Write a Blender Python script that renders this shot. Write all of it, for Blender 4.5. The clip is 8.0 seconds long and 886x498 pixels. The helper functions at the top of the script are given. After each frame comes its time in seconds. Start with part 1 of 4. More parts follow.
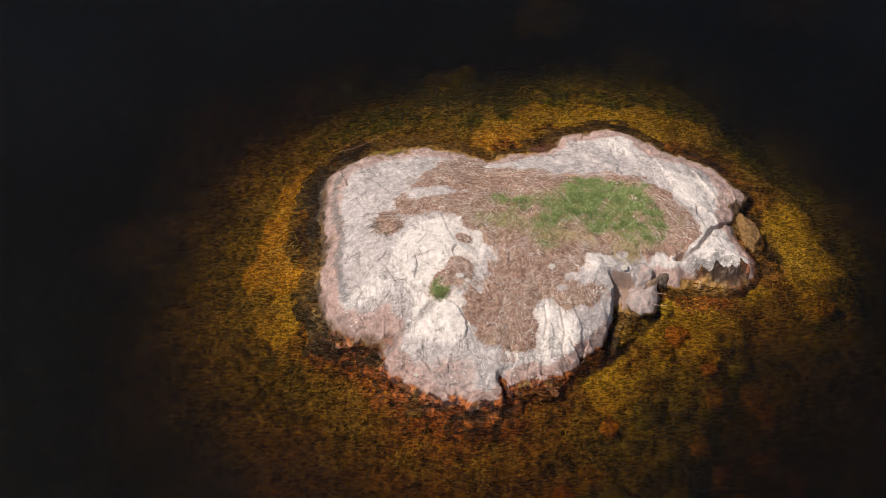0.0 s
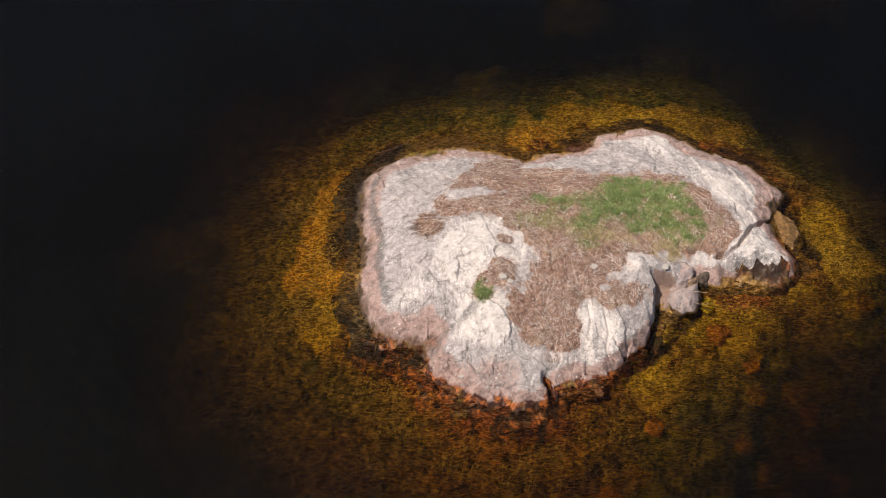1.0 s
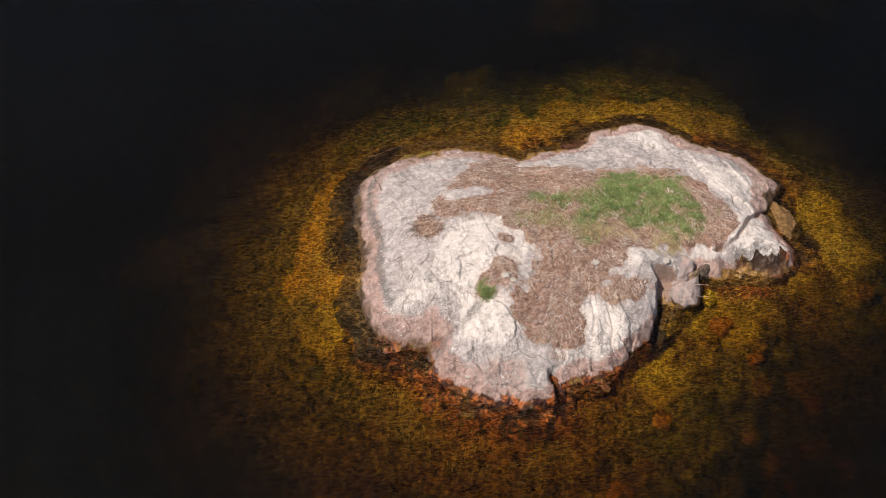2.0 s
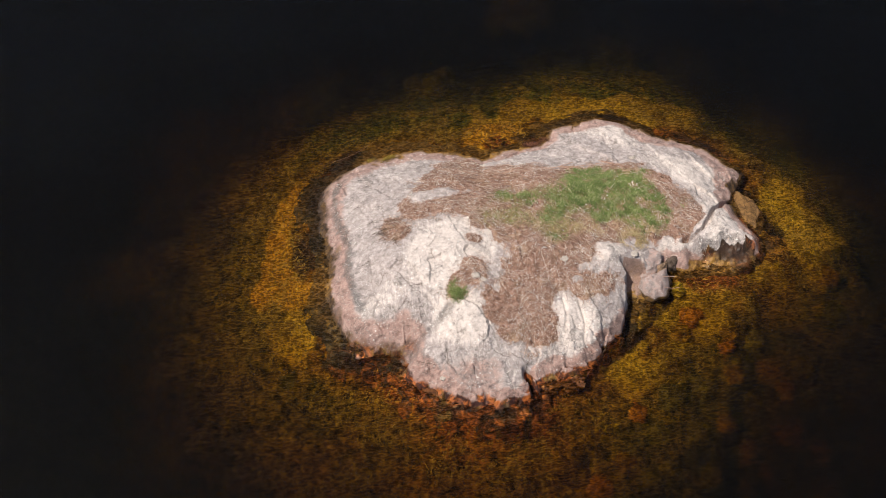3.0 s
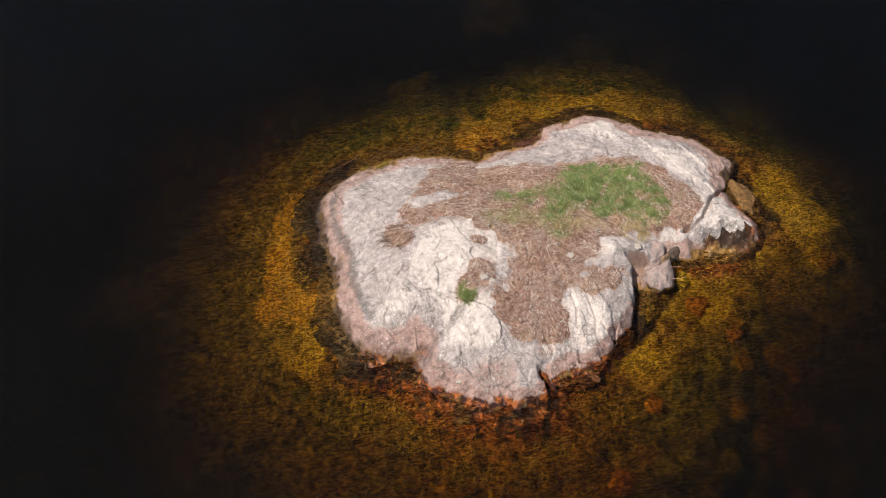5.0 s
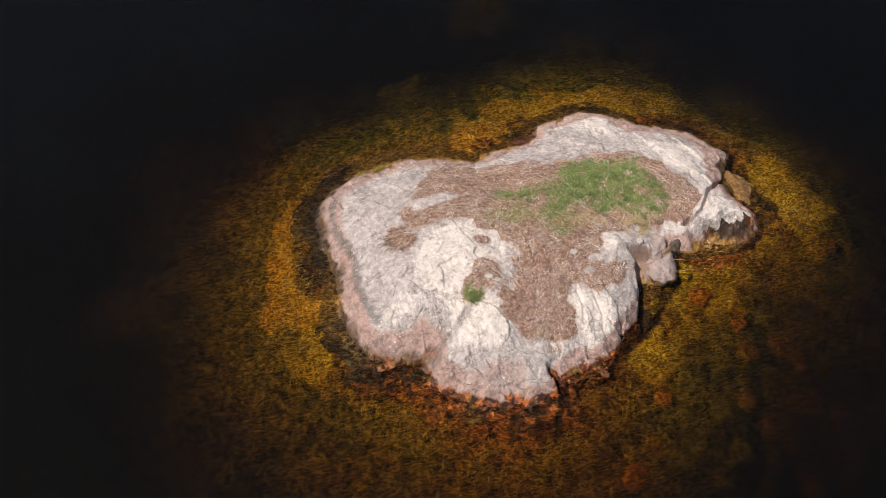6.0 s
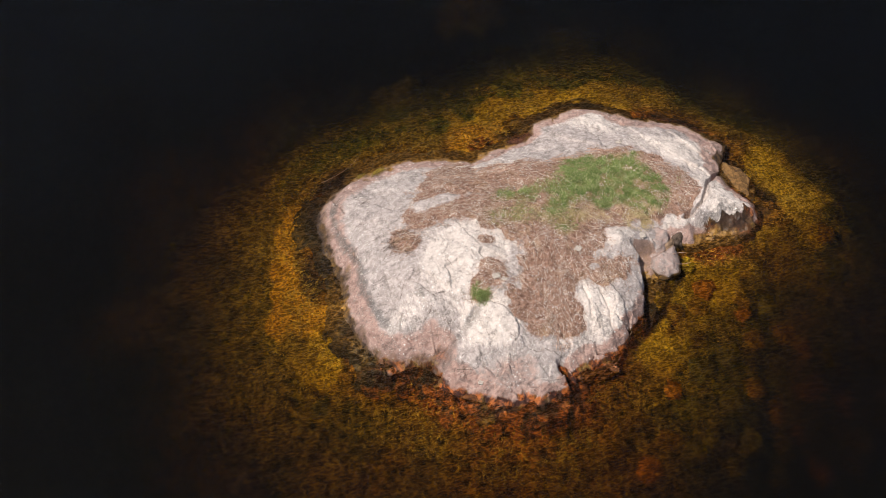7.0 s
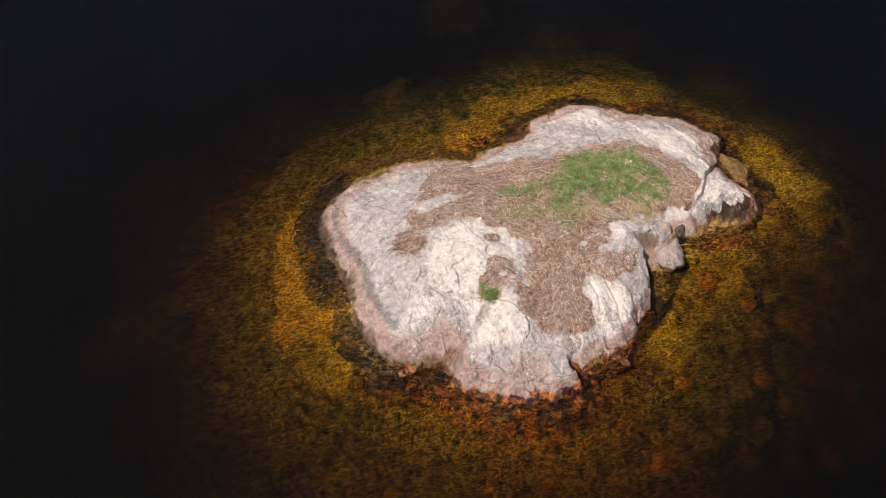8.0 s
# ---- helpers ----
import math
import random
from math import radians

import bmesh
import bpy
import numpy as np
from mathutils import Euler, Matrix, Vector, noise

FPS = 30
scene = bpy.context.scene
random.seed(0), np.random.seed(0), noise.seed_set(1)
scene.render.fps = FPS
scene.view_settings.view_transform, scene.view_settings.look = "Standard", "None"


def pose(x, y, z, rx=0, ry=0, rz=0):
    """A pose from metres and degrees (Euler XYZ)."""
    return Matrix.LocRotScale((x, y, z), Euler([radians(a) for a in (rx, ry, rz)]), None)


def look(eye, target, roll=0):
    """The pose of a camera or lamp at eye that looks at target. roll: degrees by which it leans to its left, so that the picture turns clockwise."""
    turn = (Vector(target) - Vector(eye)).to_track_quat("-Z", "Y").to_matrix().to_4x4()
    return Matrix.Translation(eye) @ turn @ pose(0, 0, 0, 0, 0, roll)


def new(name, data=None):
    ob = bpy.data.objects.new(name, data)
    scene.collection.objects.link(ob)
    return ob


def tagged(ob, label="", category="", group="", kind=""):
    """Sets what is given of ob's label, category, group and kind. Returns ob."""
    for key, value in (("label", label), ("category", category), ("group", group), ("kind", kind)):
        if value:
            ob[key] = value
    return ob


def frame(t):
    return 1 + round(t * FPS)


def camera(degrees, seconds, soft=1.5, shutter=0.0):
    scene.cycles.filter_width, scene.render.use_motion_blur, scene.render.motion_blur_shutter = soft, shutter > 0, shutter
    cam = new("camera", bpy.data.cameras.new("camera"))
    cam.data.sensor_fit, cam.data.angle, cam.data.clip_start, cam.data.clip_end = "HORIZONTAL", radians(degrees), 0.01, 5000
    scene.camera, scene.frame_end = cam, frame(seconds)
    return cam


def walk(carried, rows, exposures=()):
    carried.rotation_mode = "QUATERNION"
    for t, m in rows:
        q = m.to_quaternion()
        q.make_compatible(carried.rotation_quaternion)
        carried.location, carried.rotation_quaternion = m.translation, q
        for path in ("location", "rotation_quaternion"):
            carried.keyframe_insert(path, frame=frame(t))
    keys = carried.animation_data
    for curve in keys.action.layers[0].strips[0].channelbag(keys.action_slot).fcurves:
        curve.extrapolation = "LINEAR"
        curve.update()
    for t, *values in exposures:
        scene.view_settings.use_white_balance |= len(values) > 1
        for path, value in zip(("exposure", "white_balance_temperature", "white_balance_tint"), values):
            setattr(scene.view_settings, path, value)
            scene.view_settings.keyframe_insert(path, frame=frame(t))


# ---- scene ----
cam = camera(40.0, 8.0, soft=0.8)
PATH = [
    (0, (-0.247, -17.713, 25.210), (-0.277, -5.161, 9.639), 0.34),
    (0.5, (-0.820, -17.697, 25.247), (-0.863, -5.155, 9.668), 0.11),
    (1, (-1.371, -17.660, 25.258), (-1.355, -5.130, 9.669), -0.09),
    (2.5, (-2.342, -17.665, 25.068), (-1.486, -5.075, 9.552), -0.12),
    (3, (-2.524, -17.627, 25.010), (-1.256, -5.042, 9.517), 0.11),
    (3.5, (-2.748, -17.619, 24.922), (-1.110, -5.024, 9.473), 0.33),
    (4, (-3.161, -17.566, 24.877), (-1.306, -4.968, 9.455), 0.38),
    (4.5, (-3.607, -17.514, 24.846), (-1.612, -4.918, 9.440), 0.22),
    (6, (-4.970, -17.298, 24.766), (-2.236, -4.783, 9.408), -0.19),
    (6.5, (-5.382, -17.178, 24.791), (-2.398, -4.731, 9.424), -0.29),
    (7, (-5.863, -17.041, 24.779), (-2.622, -4.652, 9.416), -0.37),
    (7.5, (-6.316, -16.905, 24.766), (-2.838, -4.574, 9.409), -0.43),
    (8, (-6.809, -16.754, 24.704), (-3.037, -4.498, 9.355), -0.38),
]
walk(cam, [(t, look(eye, target, roll)) for t, eye, target, roll in PATH])

# ---- sky and sun ----
SUN = Vector((-0.50, -0.18, 1.05))
world = bpy.data.worlds.new("world")
scene.world = world
world.use_nodes = True
wt = world.node_tree
sky = wt.nodes.new("ShaderNodeTexSky")
sky.sky_type, sky.sun_disc = "NISHITA", False
sky.air_density, sky.dust_density, sky.ozone_density = 0.8, 2.0, 0.6
sky.sun_elevation = math.asin(SUN.normalized().z)
sky.sun_rotation = math.atan2(SUN.x, SUN.y) % (2 * math.pi)
wt.links.new(sky.outputs[0], wt.nodes["Background"].inputs[0])
wt.nodes["Background"].inputs[1].default_value = 0.085
lamp = bpy.data.lights.new("sun", "SUN")
lamp.energy, lamp.angle, lamp.color = 4.75, radians(0.55), (1.0, 0.935, 0.850)
new("sun", lamp).matrix_world = look(SUN * 20, (0, 0, 0))
scene.view_settings.exposure = 0.0


# ---- noise on arrays ----
def hashed(ix, iy, seed):
    h = (ix * 374761393 + iy * 668265263 + seed * 974634777) & 0x7FFFFFFF
    h = ((h ^ (h >> 13)) * 1274126177) & 0x7FFFFFFF
    return ((h ^ (h >> 16)) & 0xFFFF) / 65535.0


def lattice(x, y, seed):
    x, y = np.asarray(x, float), np.asarray(y, float)
    ix, iy = np.floor(x).astype(np.int64), np.floor(y).astype(np.int64)
    fx, fy = x - ix, y - iy
    fx, fy = fx * fx * fx * (fx * (fx * 6 - 15) + 10), fy * fy * fy * (fy * (fy * 6 - 15) + 10)
    a, b = hashed(ix, iy, seed), hashed(ix + 1, iy, seed)
    c, d = hashed(ix, iy + 1, seed), hashed(ix + 1, iy + 1, seed)
    return (a + (b - a) * fx) * (1 - fy) + (c + (d - c) * fx) * fy - 0.5


def fbm(x, y, size, octaves, seed):
    """Layered noise of about -0.5 to 0.5; size: metres of its largest forms."""
    total, amp = 0, 1.0
    for k in range(octaves):
        turn = 0.6 + 1.1 * k
        u = (x * math.cos(turn) - y * math.sin(turn)) / size
        v = (x * math.sin(turn) + y * math.cos(turn)) / size
        total = total + amp * lattice(u + 17.3 * k, v - 9.1 * k, seed + k)
        size, amp = size * 0.5, amp * 0.5
    return total


def chips(x, y, size, seed):
    """Angular pieces: a random value for the piece that each place lies in, tilted a little across it."""
    x, y = x / size, y / size
    ix, iy = np.floor(x).astype(np.int64), np.floor(y).astype(np.int64)
    best, value = np.full(np.shape(x), 1e9), np.zeros(np.shape(x))
    for i in (-1, 0, 1):
        for j in (-1, 0, 1):
            jx, jy = ix + i, iy + j
            dx, dy = x - jx - hashed(jx, jy, seed), y - jy - hashed(jx, jy, seed + 1)
            d = dx * dx + dy * dy
            tilt = (hashed(jx, jy, seed + 3) - 0.5) * dx + (hashed(jx, jy, seed + 4) - 0.5) * dy
            nearer = d < best
            best = np.where(nearer, d, best)
            value = np.where(nearer, hashed(jx, jy, seed + 2) - 0.5 + 1.2 * tilt, value)
    return value


def step(a, b, v):
    t = np.clip((v - a) / (b - a), 0, 1)
    return t * t * (3 - 2 * t)


def rounded(loop, times=2):
    q = np.array(loop, float)
    for _ in range(times):
        nxt = np.roll(q, -1, 0)
        q = np.stack([q * 0.75 + nxt * 0.25, q * 0.25 + nxt * 0.75], 1).reshape(-1, 2)
    return q


def inside(loop, x, y):
    """Signed distance to a closed line, positive within it."""
    shape = np.shape(x)
    x, y = np.ravel(x), np.ravel(y)
    best, within = np.full(x.shape, 1e9), np.zeros(x.shape, bool)
    for (ax, ay), (bx, by) in zip(loop, np.roll(loop, -1, 0)):
        ex, ey = bx - ax, by - ay
        t = np.clip(((x - ax) * ex + (y - ay) * ey) / (ex * ex + ey * ey + 1e-12), 0, 1)
        best = np.minimum(best, (x - ax - t * ex) ** 2 + (y - ay - t * ey) ** 2)
        within ^= ((ay > y) != (by > y)) & (x < ex * (y - ay) / (ey + 1e-12 * (ey == 0)) + ax)
    return (np.where(within, 1, -1) * np.sqrt(best)).reshape(shape)


def along(line, x, y):
    """Distance to an open line."""
    best = np.full(np.shape(x), 1e9)
    for (ax, ay), (bx, by) in zip(line[:-1], line[1:]):
        ex, ey = bx - ax, by - ay
        t = np.clip(((x - ax) * ex + (y - ay) * ey) / (ex * ex + ey * ey), 0, 1)
        best = np.minimum(best, (x - ax - t * ex) ** 2 + (y - ay - t * ey) ** 2)
    return np.sqrt(best)


def oval(x, y, cx, cy, rx, ry, turn=0.0):
    """1 at the middle of an oval, 0 on its rim, negative outside."""
    c, s = math.cos(radians(turn)), math.sin(radians(turn))
    u, v = (x - cx) * c + (y - cy) * s, (y - cy) * c - (x - cx) * s
    return 1 - np.sqrt((u / rx) ** 2 + (v / ry) ** 2)


# ---- the plan of the islet ----
SHORE = rounded([
    (-3.7, 3.65), (-3.73, 4.57), (-3.43, 5.26), (-2.8, 5.76), (-2.14, 6.1), (-1.0, 6.38), (0.41, 6.1),
    (1.1, 5.81), (1.38, 6.07), (2.04, 6.12), (2.8, 6.26), (2.96, 6.76), (3.65, 6.91), (4.36, 7.1), (4.99, 6.96),
    (5.71, 6.43), (6.75, 5.89), (7.36, 5.36), (7.88, 4.85), (8.04, 4.44), (7.45, 3.65), (7.48, 3.09), (7.80, 2.56),
    (7.98, 2.02), (7.84, 1.6), (7.3, 1.34), (6.5, 1.2), (5.85, 1.35), (5.15, 1.6), (4.85, 0.95), (4.62, 0.45), (4.2, 0.05),
    (3.92, -0.3), (3.12, -0.97), (2.75, -1.43), (2.2, -1.62), (1.59, -1.59), (1.19, -1.93), (0.93, -2.23), (-0.49, -2.15),
    (-1.1, -1.9), (-1.92, -1.22), (-1.82, -0.92), (-1.74, -0.6), (-2.35, -0.52), (-3.0, -0.3), (-3.42, 0.44), (-3.62, 1.63), (-3.47, 2.55),
], 1)
TURF = rounded([
    (-1.1, 4.4), (-0.3, 5.0), (-0.4, 5.6), (0.5, 5.7), (1.2, 5.0), (2.1, 5.1), (2.9, 4.6), (4.5, 4.8), (5.2, 4.5), (5.7, 4.0),
    (6.1, 3.2), (6.4, 2.8), (6.2, 2.3), (5.6, 2.1), (4.8, 1.9), (4.3, 2.0), (3.7, 1.7), (3.0, 1.2), (2.8, 0.9), (3.6, 0.8),
    (3.9, 0.5), (3.2, 0.0), (2.5, 0.3), (2.1, 0.2), (1.9, -0.1), (2.2, -0.3), (2.1, -0.6), (1.8, -0.95), (1.0, -1.05), (0.4, -0.5),
    (0.3, -0.1), (0.5, 0.4), (1.1, 1.1), (0.9, 1.9), (0.1, 2.6), (-0.7, 2.9), (-1.6, 2.9), (-1.4, 3.6)], 1)
POCKET = rounded([(-0.40, 0.95), (0.0, 1.40), (0.45, 1.2), (0.5, 0.85), (0.28, 0.58), (0.0, 0.45), (-0.2, 0.15), (-0.5, 0.06), (-0.62, 0.4)], 1)
LAWN = rounded([
    (3.0, 4.0), (3.4, 4.4), (4.4, 4.4), (5.0, 4.2), (5.2, 3.6), (5.5, 3.0), (5.4, 2.6), (5.0, 2.2), (4.6, 2.2), (4.2, 2.6),
    (3.7, 2.7), (3.1, 2.8), (2.5, 2.6), (2.2, 2.4), (2.4, 3.1), (2.9, 3.4)], 1)
CLEFT = [(8.2, 4.45), (7.9, 4.05), (7.6, 3.62), (7.2, 3.3), (6.81, 2.95), (6.6, 2.54), (6.32, 2.2), (6.06, 2.06), (5.73, 1.97)]
SEAM = [(-0.55, 0.05), (-0.9, -0.25), (-1.2, -0.45), (-1.5, -0.75), (-1.85, -1.05)]
FRONT_CRACK = [(1.28, -2.05), (1.22, -1.75), (1.12, -1.5)]
FOOT_GAP = [(5.3, 1.15), (5.25, 0.75), (5.0, 0.4), (4.6, 0.0), (4.1, -0.45), (3.5, -1.0), (3.0, -1.45)]
SOUTH_GAP = [(1.25, -2.0), (1.1, -2.5), (0.95, -3.1)]
GOLD_BAND = [(-4.0, 5.5), (-4.45, 4.9), (-4.7, 4.2), (-4.92, 3.5), (-5.0, 2.8), (-4.75, 2.1), (-4.45, 1.5)]
RIB_CRACKS = ([(2.25, 0.2), (2.3, -0.25), (2.2, -0.7)], [(2.65, 0.0), (2.75, -0.45), (2.65, -0.9), (2.8, -1.2)])


def shore_distance(x, y):
    wx = x + 0.09 * fbm(x, y, 0.4, 4, 11)
    wy = y + 0.09 * fbm(x, y, 0.4, 4, 21)
    return inside(SHORE, wx, wy) + (0.04 + 0.08 * step(0.3, -0.8, y)) * chips(wx, wy, 0.42, 25)


def turf_cover(x, y):
    """Over 0 where soil and litter lie on the rock."""
    ragged = 0.34 * fbm(x, y, 0.36, 6, 31)
    d = np.maximum(inside(TURF, x, y) + ragged, inside(POCKET, x, y) - 0.03 + 0.5 * ragged)
    d = np.maximum(d, 0.42 * oval(x, y, -1.72, 2.66, 0.32, 0.42) + 0.6 * ragged)
    d = np.maximum(d, 0.30 * oval(x, y, 0.24, 1.92, 0.24, 0.14) + 0.32 * ragged)
    # pale rock that breaks through
    for cx, cy, rx, ry, turn in ((-0.6, 3.72, 0.85, 0.27, 5), (-1.3, 4.25, 0.5, 0.22, 25), (3.7, 1.5, 0.5, 0.34, 20), (2.72, 0.62, 0.16, 0.09, 0), (2.2, 0.1, 0.25, 0.2, 60)):
        d = np.minimum(d, -0.4 * oval(x, y, cx, cy, rx, ry, turn) + 0.5 * ragged)
    return d


def ledge(x, y):
    """1 on the wave-worn ledge under the eastern slab."""
    return step(5.75, 5.95, x) * step(0.30, -0.20, y - 1.84 - 0.34 * fbm(x, y, 0.45, 5, 231)) * step(0.12, -0.12, x - 7.72)


def rock_height(x, y, d):
    """Bare rock over the water level; d: distance in from the shore."""
    u, v = x - 2, y - 2
    crown = 1.15 - 0.101 * u + 0.007 * v - 0.008 * u * u + 0.0207 * u * v - 0.044 * v * v + 0.0039 * u ** 3 - 0.0028 * v ** 3
    crown = 0.30 + 0.5 * (crown - 0.30 + np.sqrt((crown - 0.30) ** 2 + 0.02))
    steep = step(1.2, 3.2, x) * (1 - step(1.0, 2.4, y))
    reach = 0.8 - 0.42 * steep
    rough = np.exp(-np.maximum(d, 0) / 0.5) * (0.10 + 0.90 * step(0.5, -0.8, y)) + 0.10
    cx, cy = x + 0.10 * fbm(x, y, 0.3, 3, 43), y + 0.10 * fbm(x, y, 0.3, 3, 46)
    rim = d + 0.05 * fbm(x, y, 0.5, 4, 41)
    z = np.where(rim > 0, (1 - np.exp(-np.maximum(rim, 0) / reach)) * crown, rim * (0.62 + 1.6 * steep + 0.15 * step(-0.4, -1.2, y)))
    land = step(-0.05, 0.3, d)
    z = z + land * (0.13 * fbm(x, y, 1.5, 3, 51) + 0.045 * fbm(x, y, 0.25, 5, 61))
    z = z + step(-0.6, -0.2, d) * rough * (0.16 * chips(cx, cy, 0.5, 201) + 0.08 * chips(cx, cy, 0.2, 211))
    z = z + 0.055 * land * chips(cx + 0.4 * cy, 0.45 * cy, 0.55, 221)
    # hollows and swellings
    for hx, hy, size, lift in ((7.3, 4.6, 0.8, -0.24), (-2.55, 1.05, 0.55, -0.26), (-1.65, 0.35, 0.4, 0.20), (3.75, 1.4, 0.4, 0.15), (0.2, -1.6, 0.45, -0.18), (-2.7, 5.45, 0.55, 0.18)):
        z = z + land * lift * np.exp(-((x - hx) ** 2 + (y - hy) ** 2) / size ** 2)
    # the low brown shelf at the foot of the south-eastern face
    foot = step(-0.05, 0.06, x - np.interp(y, [-0.3, 0.2, 0.5, 0.9, 1.25], [3.80, 3.97, 4.0, 4.04, 3.97]) + 0.10 * fbm(x, y, 0.25, 3, 233)) * step(1.35, 1.15, y) * step(5.10, 4.85, x)
    z = np.where(foot > 0, z * (1 - foot) + foot * np.minimum(z, -0.25 + 0.40 * y + 0.09 * chips(cx, cy, 0.25, 237)), z)
    # the wave-worn ledge under the eastern slab
    worn = ledge(x, y)
    z = np.where(worn > 0, z * (1 - worn) + worn * np.minimum(z, 0.16 + 0.08 * chips(cx, cy, 0.17, 235) + 0.16 * fbm(x, y, 0.5, 5, 239) + 0.42 * (y - 1.80)), z)
    # joints that run through the rock
    wob = 0.06 * fbm(x, y, 0.3, 3, 81)
    c = along(CLEFT, x, y) + wob
    z = z - 0.20 * (1 - step(0.02, 0.075, c))
    z = z - 0.07 * (1 - step(0.0, 0.10, along(SEAM, x, y) + wob))
    z = z - 0.26 * (1 - step(0.02, 0.11, along(FRONT_CRACK, x, y) + wob))
    for line in RIB_CRACKS:
        z = z - 0.05 * (1 - step(0.0, 0.05, along(line, x, y) + 0.5 * wob))
    return z


def bed_height(x, y, d):
    """The lake bed; d: distance from the shore, negative outside."""
    s = np.maximum(-d, 0)
    angle = np.arctan2(y - 2.3, x - 2.0)
    fall = 0.36 - 0.21 * step(0.1, 0.9, np.sin(angle)) - 0.27 * step(0.86, 0.99, np.cos(angle - 0.02)) + 0.30 * np.exp(-((angle - 0.52) / 0.24) ** 2) + 0.16 * fbm(x, y, 5.0, 2, 91)
    fall = fall + 0.11 * np.exp(-((angle + 0.72) / 0.42) ** 2) + 0.15 * np.exp(-((angle + 1.6) / 0.6) ** 2)
    fall = fall + 0.22 * np.exp(-((angle - 2.3) / 0.45) ** 2) + 0.15 * np.exp(-((angle - 2.72) / 0.22) ** 2) - 0.02 * step(0.6, 0.95, -np.cos(angle + 0.4)) - 0.11 * step(0.88, 0.99, -np.cos(angle + 0.1))
    z = -0.20 - fall * s - (0.035 + 0.06 * step(0.1, 0.9, np.sin(angle))) * s * s - 0.5 * step(0.75, 0.97, np.cos(angle - 0.05)) * np.maximum(s - 1.9, 0)
    z = np.maximum(z, -3.4 + 0.3 * fbm(x, y, 9.0, 2, 95)) - 0.5 * step(-0.2, 0.6, d)
    for mx, my, lift, size in ((-0.2, 10.5, 0.95, 0.6), (3.1, 14.0, 1.7, 1.4), (11.6, 15.2, 1.7, 2.0)):
        z = z + lift * np.exp(-((x - mx) ** 2 + (y - my) ** 2) / size)
    # bed lowered off the south-eastern bank to darken it, a shelf of rock inside
    z = z - 0.9 * step(-0.15, 0.9, np.minimum(x - 7.48 + 0.38 * (1.0 - y), 1.3 + 0.32 * (x - 7.7) - y) + 0.4 * fbm(x, y, 0.9, 3, 97))
    z = z + 0.40 * step(0.0, 0.6, oval(x, y, 6.4, 0.95, 0.95, 0.55, 10)) + 0.18 * step(0.0, 0.6, oval(x, y, 1.5, 6.9, 1.0, 0.9))
    # gaps along the foot of the south-eastern face and out from the southern joint
    for line, deep in ((FOOT_GAP, 0.20), (SOUTH_GAP, 0.30)):
        z = z - deep * (1 - step(0.02, 0.20, along(line, x, y) + 0.12 * fbm(x, y, 0.5, 3, 99)))
    z = z - 1.2 * step(0.0, 1.1, 0.88 * (x - 9.6) + 0.36 * (y - 4.2) + 0.5 * fbm(x, y, 1.2, 3, 98)) * step(1.0, 2.0, y)
    near = np.exp(-s / 5.0)
    z = z + near * (0.30 * fbm(x, y, 1.6, 3, 101) + 0.20 * fbm(x, y, 0.40, 3, 111) + 0.10 * chips(x, y, 0.45, 115))
    return np.where(z > -0.24, -0.24 + 0.25 * (z + 0.24), z) - 0.1 * step(-0.1, 0.3, d)


